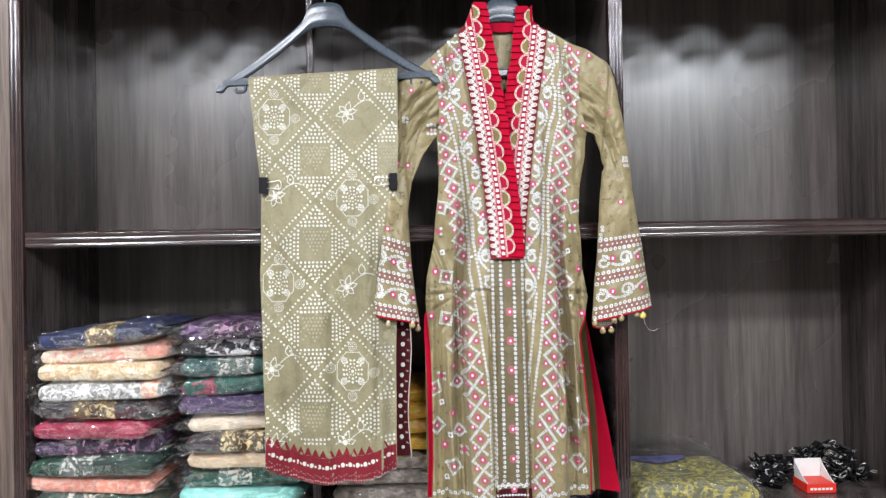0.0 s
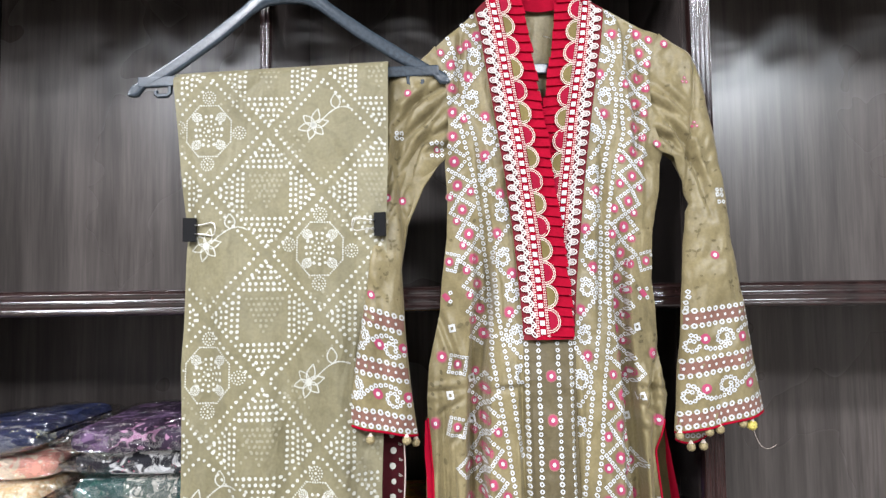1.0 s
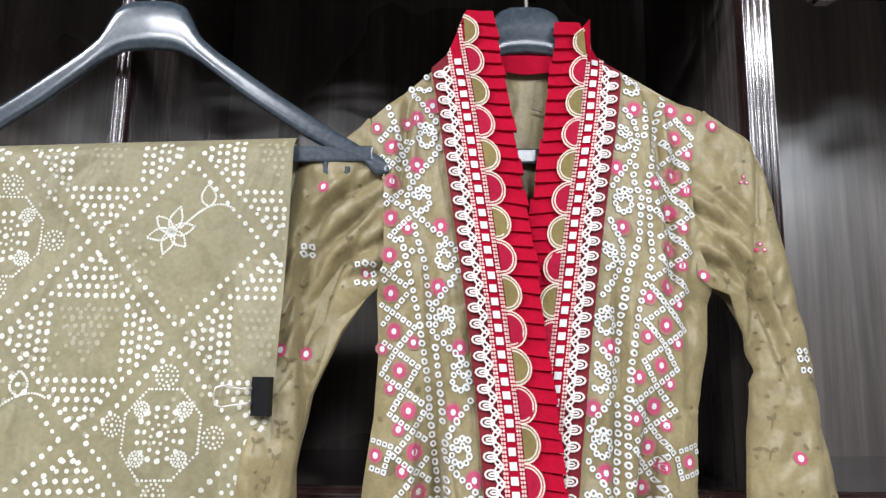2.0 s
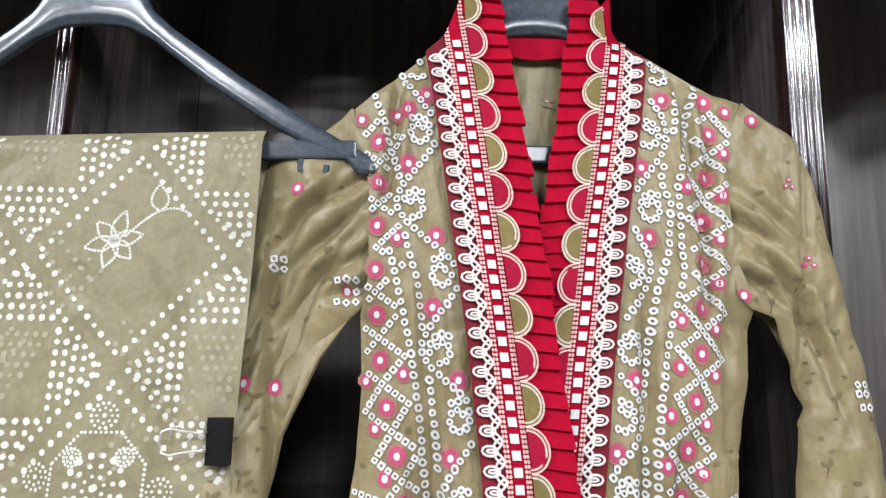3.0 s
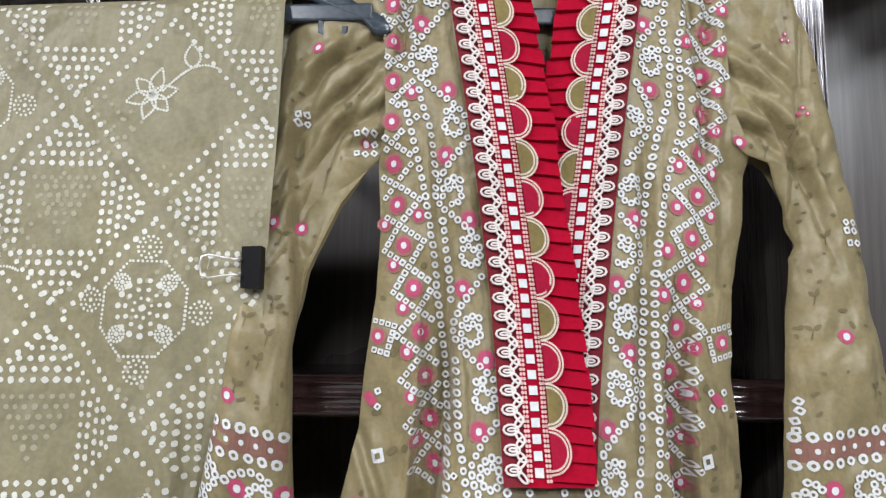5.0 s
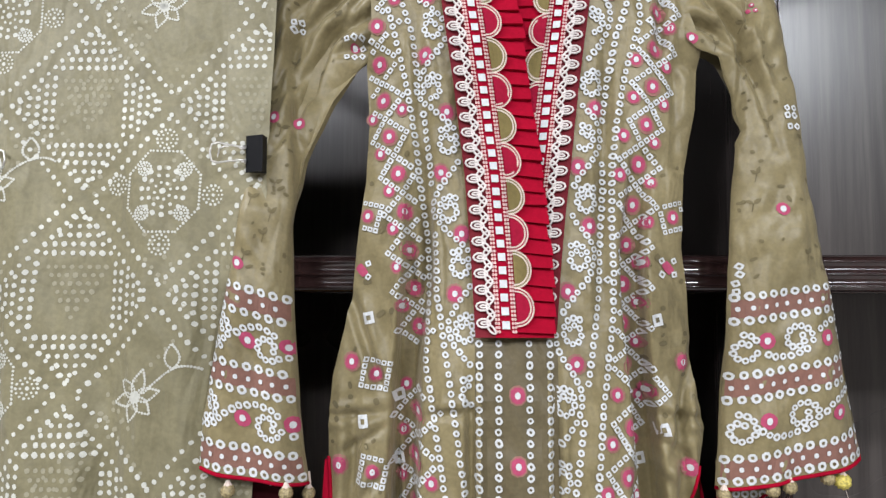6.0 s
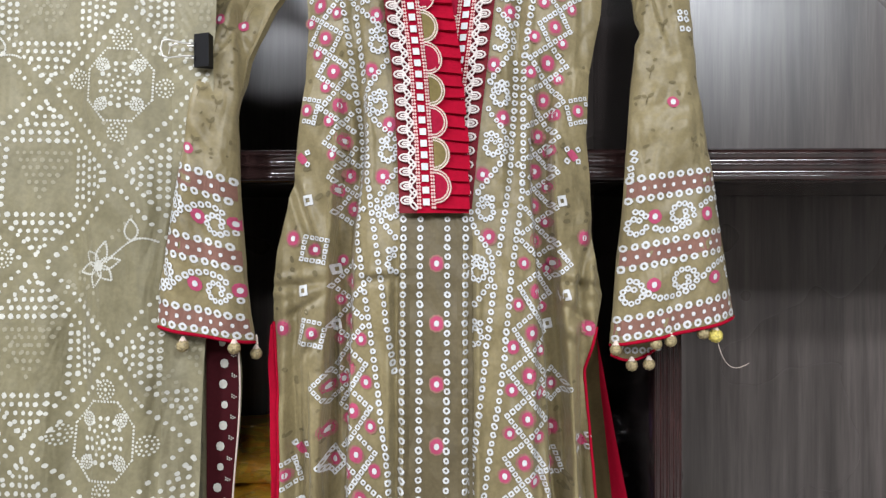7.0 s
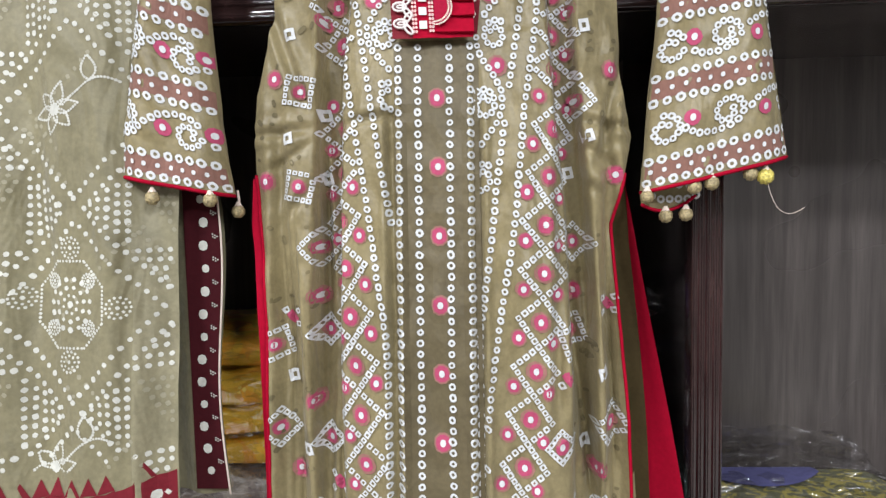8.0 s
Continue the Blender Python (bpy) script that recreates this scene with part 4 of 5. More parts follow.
def square_motif(x, z, w, h, turn):
    c, s = math.cos(turn), math.sin(turn)
    pts = [(x + a * w * c - b * h * s, z + a * w * s + b * h * c) for a, b in ((-1, -1), (1, -1), (1, 1), (-1, 1), (-1, -1))]
    spot(x, z, 0.005)
    for (x0, z0), (x1, z1) in zip(pts, pts[1:]):
        for k in range(4):
            ring(x0 + (x1 - x0) * k / 4, z0 + (z1 - z0) * k / 4, 0.0023, 0.75, turn, 0.0042)


def tile_mark(x, z, r=0.0052):
    if in_front(x, z):
        rings.ring(x, z, r * 0.9, 0.40, 0.2, 0.9, 1.15)


def four_dots(x, z):
    for dx, dz in ((0.006, 0.006), (-0.006, 0.006), (0.006, -0.006), (-0.006, -0.006)):
        ring(x + dx, z + dz, 0.0028, 0.6)
    if in_front(x, z):
        pinks.dot(x, z, 0.004, 0.7, 0.6, 1.5)


for x, z, t in ((0.0055, 1.297, -0.18), (0.004, 1.214, -0.2), (0.0190, 1.160, 0.75), (-0.022, 1.075, 0.3), (-0.018, 1.002, 0.75), (0.014, 0.925, 0.6), (0.2441, 1.160, 0.75), (0.2396, 1.081, 0.35), (0.272, 1.003, 0.55), (0.262, 0.925, 0.6), (0.2450, 1.283, -0.9), (-0.004, 1.438, -0.25), (0.270, 1.436, 0.25)):
    square_motif(x, z, 0.0108, 0.0112, t)
for x, z in ((0.0262, 0.991), (0.2256, 0.996), (0.024, 1.085)):
    square_motif(x, z, 0.0088, 0.0088, 0.785)
for x, z in ((-0.0016, 1.3464), (-0.0053, 1.2563), (0.0249, 1.2773), (0.0250, 1.2205), (0.2526, 1.345), (0.2544, 1.2516), (0.2407, 1.2209), (-0.0077, 1.0456), (0.2653, 1.0484), (0.008, 0.985), (0.250, 0.985), (0.000, 0.900), (0.276, 0.905)):
    tile_mark(x, z)
for x, z in ((-0.009, 1.389), (0.264, 1.391), (-0.008, 1.098), (0.2719, 1.106), (0.2325, 1.051), (0.035, 0.955), (0.23, 0.94)):
    four_dots(x, z)
for x, z in ((0.018, 1.117), (0.2438, 1.116), (-0.016, 1.308), (0.0147, 1.027), (-0.003, 0.962), (0.260, 0.965)):
    spot(x, z)
# hem: scalloped rings and a maroon band
for i in range(14):
    x = 0.088 + i * 0.0058
    ring(x, 0.893 + 0.003 * (i % 2), 0.0034)
for i in range(12):
    xa, xb = 0.0925 + i * 0.00583, 0.0925 + (i + 1) * 0.00583
    hem.poly([(xa, 0.888), (xa, 0.862), (xb, 0.862), (xb, 0.888)])
    cores.dot((xa + xb) / 2, 0.8765, 0.0018, 0.78, 0.9, 1.2)
for i in range(40):
    x = K_L(0.875) + 0.006 + i * 0.008
    if x < 0.088 or x > 0.166:
        ring(x, 0.872 + 0.003 * (i % 2), 0.0034)
rings.done("ring_print", M_WHITE, kurta, "white ring and square tie-dye print")
halos.done("halo_print", M_HALO, kurta)
pinks.done("spot_print", M_PINK, kurta, "pink printed spots")
cores.done("spot_centre_print", M_WHITE, kurta)
hem.done("hem_band", M_MAROON_DK, kurta)

blots = Print(k_at, 0.0007)
for i in range(110):
    z = RND.uniform(0.87, 1.5)
    a, b = K_L(z), K_R(z)
    x = RND.choice((a + RND.uniform(0.004, 0.05), b - RND.uniform(0.004, 0.05)))
    if in_front(x, z):
        blots.dot(x, z, RND.uniform(0.0012, 0.0026), RND.random() * 3, 0.2, RND.uniform(1.0, 2.2))
blots.done("leaf_blot_print", M_BLOT, kurta)


# ---- neckline: maroon band, ivory loops, chequered braid, scallops, pleated ruffle
def lane(trim, side, lift):
    """The surface beside a trim's middle line: across (metres towards the neck), height."""
    def at(o, z):
        x = min(max(trim(z) + side * o, K_L(z) + 0.001), K_R(z) - 0.001)
        return (x, k_y(x, z) - lift - (0.0100 if side > 0 else 0.0015), z)
    return at


def neckline(trim, side, z0, zend):
    edge_o = -0.0262 if side > 0 else -0.0275
    lanes = lane(trim, side, 0.0)
    n = 150

    def band(a, b, lift, z_a, z_b, m=4):
        f = lane(trim, side, lift)
        return grid(m, n, lambda u, v: f(a + (b - a) * u, z_a + (z_b - z_a) * v))

    smooth(part("maroon_band", band(edge_o, -0.006, 0.0006, zend, z0), M_MAROON, kurta))
    smooth(part("braid_ground", band(-0.0090, 0.0105, 0.0014, zend, z0), M_RED, kurta, "crimson braid ground"))
    # ruffle of small pressed pleats
    ruffle = smooth(part("ruffle", band(0.004, 0.0400, 0.0004, zend, z0), M_RED, kurta, "crimson ruffle of small pressed pleats"))
    z, pleat = z0 + 0.006, 0.0137
    f = lane(trim, side, 0.0)
    while z - pleat > zend - 0.002:
        jit = RND.uniform(-0.0022, 0.0022)
        out = 0.0425 + RND.uniform(-0.0016, 0.0016)
        vs, fs = [], []
        for zz, l in ((z + 0.001, 0.0008), (z - pleat * 0.5, 0.0026), (z - pleat - 0.0010, 0.0048), (z - pleat - 0.0014, 0.0006)):
            for o in (0.004, 0.016, 0.030, out):
                tip = (o - 0.004) / 0.038
                zq = max(zend, zz - 0.0030 * tip + jit * tip)
                p = f(o, min(zq, 1.868))
                vs.append((p[0], p[1] - l * (0.6 + 0.7 * tip) + 0.0012 * tip, zq))
        for r in range(3):
            for q in range(3):
                a = r * 4 + q
                fs.append((a, a + 1, a + 5, a + 4))
        part("pleat", (vs, fs), M_RED, ruffle)
        z -= pleat
    # scallops, crimson and olive by turns
    gold = Print(lane(trim, side, 0.0), 0.0068)
    z, k = z0 - 0.018, 0
    while z > zend + 0.008:
        fill = Print(lane(trim, side, 0.0), 0.0062)
        arc = [(0.0095 + 0.0145 * math.cos(t), z + 0.0158 * math.sin(t)) for t in [-math.pi / 2 + math.pi * i / 12 for i in range(13)]]
        fill.poly(arc)
        part("scallop", (fill.v, fill.f), M_SCALLOP if k % 2 == 0 else M_SCALLOP_RED, kurta, "olive stitched scallop" if k % 2 == 0 else "crimson stitched scallop")
        for s in (1.0, 0.84):
            pts = [(0.0095 + (o - 0.0095) * s, z + (q - z) * s) for o, q in arc]
            for o, q, _ in along(pts, 0.0018):
                gold.ring(o, q, 0.00088, 0.25, 0, 0, 1, 6)
        z -= 0.0318
        k += 1
    # chequered braid: ivory squares between beaded lines
    sq, bead = Print(lanes, 0.0034), Print(lanes, 0.0038)
    z = z0 - 0.004
    while z > zend + 0.004:
        if K_L(z) < trim(z) - 0.01 and trim(z) + 0.01 < K_R(z):
            sq.poly([(-0.0032, z + 0.0033), (0.0032, z + 0.0033), (0.0032, z - 0.0033), (-0.0032, z - 0.0033)])
        z -= 0.0115
    z = z0 - 0.002
    while z > zend + 0.002:
        for o in (-0.0080, -0.0058, 0.0058, 0.0080):
            bead.ring(o, z, 0.00110, 0.25, 0, 0, 1.25, 6)
        z -= 0.0034
    sq.done("braid_square_stitching", M_WHITE, kurta, "ivory satin-stitched squares")
    bead.done("braid_beading", M_ROSETHREAD, kurta)
    gold.done("scallop_edging", M_GOLD, kurta)
    # three-petalled loops of thick ivory thread
    loops = []
    lf = []
    z = z0 - 0.008
    f = lane(trim, side, 0.0022)

    def loop(o, zc, ax, lx, lz, r=0.00115):
        pts = []
        for i in range(10):
            t = 2 * math.pi * i / 10
            a, b = lx * math.cos(t), lz * math.sin(t)
            pts.append(Vector(f(o + a * math.cos(ax) - b * math.sin(ax), zc + a * math.sin(ax) + b * math.cos(ax))) - Vector((0, 0.0012, 0)))
        v, q = tube(pts, r, 5, True)
        base = len(loops)
        loops.extend(v)
        lf.extend(tuple(base + i for i in face) for face in q)

    while z > zend + 0.006:
        if K_L(z - 0.006) + 0.001 < trim(z) - side * 0.024 < K_R(z - 0.006) - 0.001 and K_L(z + 0.006) + 0.001 < trim(z) - side * 0.024 < K_R(z + 0.006) - 0.001:
            loop(-0.0186, z, 0, 0.0056, 0.0036, 0.00105)
            loop(-0.0180, z, 0, 0.0030, 0.0012, 0.00085)
            loop(-0.0122, z + 0.0050, 0.9, 0.0048, 0.0021, 0.0010)
            loop(-0.0122, z - 0.0050, -0.9, 0.0048, 0.0021, 0.0010)
        z -= 0.0139
    tagged(smooth(part("loop_embroidery", (loops, lf), M_THREAD, kurta, "ivory thread loop embroidery")), kind="stuff")


neckline(TRIM_R, -1, 1.846, 1.336)
neckline(TRIM_L, 1, 1.852, 1.3315)


def collar(u, v):
    t = math.pi * u
    return (0.131 - 0.060 * math.cos(t), 1.405 + 0.022 * math.sin(t), 1.800 + 0.006 * abs(math.cos(t)) + (0.020 + 0.024 * abs(math.cos(t)) ** 2) * v)


smooth(part("rear_collar", grid(30, 5, collar), M_RED, kurta, "crimson pleated stand at the back of the neck"))
pin = [Vector((0.1375 + 0.010 * t, 1.4275, 1.765 - 0.003 * t)) for t in (0, 0.5, 1)]
smooth(part("neck_pin", tube(pin, 0.0006, 6), M_STEEL, kurta, "small bright pin"))


# ---- sleeves: tubes with a wide cuff
def sleeve(name, xl, xr, skew, depth, lean, ztop, zend, marks, outer):
    def sur(s, z0, front=1.0):
        a, b = xl(z0), xr(z0)
        x = (a + b) / 2 + s * (b - a) / 2
        y = 1.4005 + 0.05 * (z0 - 1.4) + lean(s, z0)
        th = depth(z0)
        q = math.sqrt(max(0.0, 1 - abs(s) ** 3))
        tube_y = y - front * th * q
        out = max(0.0, s * outer)
        flat_y = 1.4095 + 0.05 * (z0 - 1.4) - (0.0155 * (1 - out ** 5) if front > 0 else -0.006)
        k = min(1, max(0, (z0 - 1.545) / 0.06))
        k = k * k * (3 - 2 * k)
        y = tube_y + (flat_y - tube_y) * k
        if front > 0:
            y += marks(s, z0, x) + 0.0042 * noise.noise((x * 30, 5.0, z0 * 18)) + 0.0022 * noise.noise((x * 70 - outer * z0 * 30, 5.0, z0 * 40))
        return (x, y, z0 + skew(z0) * s)

    smooth(part(name, grid(84, 240, lambda u, v: sur(2 * u - 1, zend + (ztop - zend) * v)), M_OLIVE, kurta))
    smooth(part(name + "_back", grid(30, 90, lambda u, v: sur(2 * u - 1, zend + 0.001 + (ztop - zend - 0.001) * v, -0.6)), M_OLIVE, kurta))

    def at(x, z0):
        a, b = xl(z0), xr(z0)
        return sur(max(-0.995, min(0.995, (2 * x - a - b) / (b - a))), z0)

    hemp = [Vector(at(xl(zend) + (xr(zend) - xl(zend)) * i / 24, zend)) for i in range(25)]
    hemb = [Vector(sur(1 - 2 * i / 24, zend, -0.6)) for i in range(1, 24)]
    smooth(part("cuff_piping", tube(hemp + hemb, 0.0017, 6, True), M_RED, kurta, "crimson cuff piping"))
    return at


SR_L = table((1.760, 0.299), (1.74, 0.290), (1.702, 0.282), (1.634, 0.286), (1.600, 0.285), (1.590, 0.296), (1.583, 0.314), (1.55, 0.326), (1.515, 0.334), (1.504, 0.329), (1.43, 0.321), (1.358, 0.315), (1.273, 0.305), (1.214, 0.299))
SR_R = table((1.760, 0.302), (1.750, 0.322), (1.738, 0.344), (1.729, 0.3545), (1.705, 0.361), (1.684, 0.366), (1.608, 0.379), (1.518, 0.387), (1.476, 0.390), (1.415, 0.397), (1.306, 0.411), (1.234, 0.420), (1.214, 0.423))
SL_R = table((1.746, -0.019), (1.731, -0.016), (1.681, -0.003), (1.610, -0.002), (1.588, -0.004), (1.575, -0.018), (1.545, -0.038), (1.489, -0.061), (1.43, -0.069), (1.342, -0.064), (1.272, -0.057), (1.214, -0.049))
SL_L = table((1.746, -0.022), (1.734, -0.035), (1.711, -0.064), (1.70, -0.090), (1.63, -0.099), (1.5, -0.106), (1.388, -0.1165), (1.296, -0.131), (1.214, -0.141))


def marks_r(s, z, x):
    y = 0.0
    if z > 1.5:
        fold_x = 0.359 - 0.10 * max(0, 1.743 - z) * (1 if z > 1.65 else 1.15)
        q = (x - fold_x + 0.004) / 0.004
        y += 0.006 * math.exp(-q * q) * min(1, (z - 1.48) / 0.05)
    for cx, cz, a, l in ((0.315, 1.625, -0.9, 0.05), (0.330, 1.60, -1.15, 0.06), (0.300, 1.655, -0.6, 0.04), (0.300, 1.612, -0.35, 0.022), (0.308, 1.606, -0.75, 0.03), (0.322, 1.66, -0.8, 0.03), (0.345, 1.56, -1.3, 0.05)):
        dx, dz = x - cx, z - cz
        along_, across = dx * math.cos(a) + dz * math.sin(a), -dx * math.sin(a) + dz * math.cos(a)
        y += 0.0060 * (math.exp(-(across / 0.0045) ** 2) - 0.6 * math.exp(-((across - 0.010) / 0.006) ** 2)) * math.exp(-(along_ / l) ** 2)
    return y + 0.0025 * math.sin(s * 7 + z * 6) * min(1, max(0, 1.5 - z) * 4)


def marks_l(s, z, x):
    y = 0.0
    for cx, cz, a, l in ((-0.03, 1.645, 0.75, 0.05), (-0.045, 1.60, 0.95, 0.06), (-0.02, 1.62, 0.5, 0.03), (-0.06, 1.56, 1.2, 0.06), (-0.035, 1.672, 0.55, 0.04), (-0.055, 1.655, 0.9, 0.05), (-0.016, 1.598, 0.3, 0.022), (-0.075, 1.60, 1.25, 0.05)):
        dx, dz = x - cx, z - cz
        along_, across = dx * math.cos(a) + dz * math.sin(a), -dx * math.sin(a) + dz * math.cos(a)
        y += 0.0060 * (math.exp(-(across / 0.0045) ** 2) - 0.6 * math.exp(-((across - 0.010) / 0.006) ** 2)) * math.exp(-(along_ / l) ** 2)
    crease = -0.0815 + 0.105 * max(0, 1.60 - z)
    fall = min(1, max(0, (z - 1.385) / 0.03)) * min(1, max(0, (1.66 - z) / 0.06))
    y += 0.0130 * fall / (1 + math.exp(max(-30, min(30, -(x - crease) / 0.0012))))
    return y + 0.002 * math.sin(s * 6 + z * 6) * min(1, max(0, 1.5 - z) * 4)


at_r = sleeve("sleeve", SR_L, SR_R, lambda z: 0.014 * min(1, max(0, (1.45 - z) / 0.2)), lambda z: 0.008 + 0.016 * min(1, max(0, (1.6 - z) / 0.3)), lambda s, z: 0.004, 1.760, 1.216, marks_r, 1)
at_l = sleeve("sleeve", SL_L, SL_R, lambda z: -0.0095 * min(1, max(0, (1.45 - z) / 0.09)), lambda z: 0.008 + 0.010 * min(1, max(0, (1.6 - z) / 0.3)), lambda s, z: 0.004 - 0.024 * min(1, max(0, (1.56 - z) / 0.12)) * (1 - 0.3 * s), 1.746, 1.2165, marks_l, -1)


def sleeve_print(at, xl, xr, flip, loose, squares, tiny):
    rg, pk, co, ro, bl = Print(at, 0.0013), Print(at, 0.0009), Print(at, 0.0015), Print(at, 0.0005), Print(at, 0.0007)
    placed = []

    def put(x, z, r=0.0036, sq=0.15):
        if xl(z) + 0.001 < x < xr(z) - 0.001 and all(math.hypot(px - x, pz - z) > pg for px, pz, pg in placed):
            placed.append((x, z, 0.0046))
            rg.ring(x, z, r * RND.uniform(0.92, 1.08), 0.4, RND.random(), sq, 1.1)

    def pink(x, z, r=0.0062):
        if xl(z) + 0.002 < x < xr(z) - 0.002:
            placed.append((x, z, 0.0084))
            pk.dot(x, z, r, RND.random(), 0.2, 1.15, 10)
            co.dot(x, z, 0.0025, 0, 0.1, 1.2)

    for za, zb in ((1.370, 1.3505), (1.3065, 1.2870), (1.2405, 1.2225)):
        zm = (za + zb) / 2
        for z in (za, zb):
            x = xl(z) + 0.003
            while x < xr(z):
                put(x, z, 0.0034)
                x += 0.0094
        x = xl(zm) + 0.005
        while x < xr(zm) - 0.002:
            co.dot(x, zm, 0.0017, 0, 0.2, 1.2)
            x += 0.0098
        n = 20
        for i in range(n):
            p = [(xl(z) + 0.0015 + (xr(z) - xl(z) - 0.003) * k / n, z) for k, z in ((i, zm - 0.0075), (i + 1, zm - 0.0075), (i + 1, zm + 0.0075), (i, zm + 0.0075))]
            ro.poly(p)
    # curling stems between the bands
    for zc in (1.3290, 1.2650):
        w = xr(zc) - xl(zc)

        def across(u):
            return xl(zc) + w * u

        for u, dz in ((0.44, -0.001), (0.94, 0.001)) if flip else ((0.29, 0.003), (0.82, -0.003)):
            pink(across(u), zc + dz)
        for u, dz, r0, v, t0 in ((0.70, -0.003, 0.0122, -1, -15), (0.05, 0.003, 0.0115, -1, -70)) if flip else ((0.55, 0.001, 0.0122, 1, -15), (0.11, -0.002, 0.0122, -1, -90)):
            t = t0
            while t < t0 + 440:
                r = r0 - (r0 - 0.0040) * (t - t0) / 440
                put(across(u) + r * math.cos(radians(t)), zc + dz + v * r * math.sin(radians(t)), 0.0027)
                t += math.degrees(0.0056 / r)
        if flip:
            stem = [(0.00, -0.012), (0.14, -0.010), (0.27, 0.001), (0.40, 0.009), (0.58, 0.0125), (0.76, 0.010), (0.87, 0.001), (0.92, -0.006), (1.0, -0.012)]
        else:
            stem = [(0.24, -0.004), (0.32, -0.0105), (0.48, -0.0125), (0.60, -0.010), (0.69, -0.001), (0.76, 0.007), (0.88, 0.0115), (1.0, 0.0125)]
        for x, z, _ in along([(across(u), zc + dz) for u, dz in stem], 0.0066):
            put(x, z, 0.0029)
        for u, dz in () if flip else ((0.97, 0.001), (0.99, -0.006)):
            put(across(u), zc + dz, 0.0028)
    for x, z in loose:
        pink(x, z, 0.0052)
    for x, z in tiny:
        for dx, dz in ((-0.0028, -0.002), (0.0026, -0.0024), (0.0, 0.0034)):
            pk.dot(x + dx, z + dz, 0.0019, 0.5, 0.4, 1.1)
            co.dot(x + dx, z + dz, 0.0008, 0, 0.1, 1.2)
    for x, z in squares:
        for dx, dz in ((-0.0034, 0.0034), (0.0034, 0.0034), (-0.0034, -0.0034), (0.0034, -0.0034)):
            put(x + dx, z + dz, 0.0026, 0.6)
    # an open square of small squares where the sleeve meets the body
    if flip:
        for dx, dz in ((-1, 1), (0, 1.1), (1, 1), (1, 0), (1, -1), (0, -1.1), (-1, -1)):
            put(-0.019 + dx * 0.0072, 1.598 + dz * 0.0082, 0.0026, 0.8)
        pink(-0.019, 1.598, 0.004)
    for i in range(38):
        z = 1.385 + 0.33 * RND.random() ** 1.5
        x = xl(z) + 0.004 + (xr(z) - xl(z) - 0.008) * RND.random()
        bl.dot(x, z, RND.uniform(0.0008, 0.0016), RND.random() * 3, 0.2, RND.uniform(1, 2.4))
    # small leaf pairs on short stems, close together near the outer edge
    for i in range(15 if flip else 8):
        z = 1.392 + 0.24 * (i + RND.random()) / (15 if flip else 8)
        x = xl(z) + (xr(z) - xl(z)) * RND.uniform(0.08, 0.75 if flip else 0.95)
        for a, l in ((RND.uniform(0.3, 1.2), 0.0075), (RND.uniform(1.8, 2.8), 0.0062)):
            c, d = math.cos(a), math.sin(a)
            leaf = [(0, 0), (0.3, 0.24), (0.65, 0.22), (1.0, 0.0), (0.65, -0.22), (0.3, -0.24)]
            pts = [(x + l * (p * c - q * d), z + l * (p * d + q * c)) for p, q in leaf]
            if all(xl(pz) + 0.002 < px < xr(pz) - 0.002 for px, pz in pts):
                bl.poly(pts)
                bl.line([(x, z), (x - 0.0016, z - 0.007)], 0.0005)
    return rg, pk, co, ro, bl


for at, xl, xr, flip, loose, squares, tiny in (
        (at_r, SR_L, SR_R, False, ((0.361, 1.442), (0.290, 1.600), (0.307, 1.745)), ((0.374, 1.530), (0.376, 1.520), (0.320, 1.392), (0.317, 1.378)), ((0.334, 1.692), (0.346, 1.628))),
        (at_l, SL_L, SL_R, True, ((-0.068, 1.524), (-0.109, 1.390), (-0.059, 1.676), (-0.088, 1.527)), ((-0.072, 1.618),), ())):
    rg, pk, co, ro, bl = sleeve_print(at, xl, xr, flip, loose, squares, tiny)
    rg.done("sleeve_ring_print", M_WHITE, kurta)
    pk.done("sleeve_spot_print", M_PINK, kurta)
    co.done("sleeve_centre_print", M_WHITE, kurta)
    ro.done("cuff_band_print", M_ROSE, kurta, "rosy bands printed round the cuff")
    bl.done("sleeve_blot_print", M_BLOT, kurta)

# far lip of the wide right cuff, hanging lower
lipv = grid(12, 6, lambda u, v: (0.301 + 0.050 * u - 0.004 * v * u, 1.398, 1.224 - (0.012 + 0.026 * math.sin(math.pi * (0.28 + 0.55 * u))) * v))
part("cuff_far_lip", lipv, M_OLIVE, kurta)


def lip_at(x, z):
    return (x, 1.397, z)


lr = Print(lip_at, 0.0004)
for i in range(6):
    lr.ring(0.310 + 0.0075 * i, 1.196 + (0.003 if i in (0, 5) else 0), 0.0036)
for i in range(4):
    lr.ring(0.316 + 0.0085 * i, 1.208, 0.0034)
lr.done("cuff_far_ring_print", M_WHITE, kurta)
smooth(part("cuff_piping", tube([Vector((0.301 + 0.046 * u, 1.397, 1.212 - 0.026 * math.sin(math.pi * (0.28 + 0.55 * u)))) for u in [i / 12 for i in range(13)]], 0.0015, 6), M_RED, kurta))


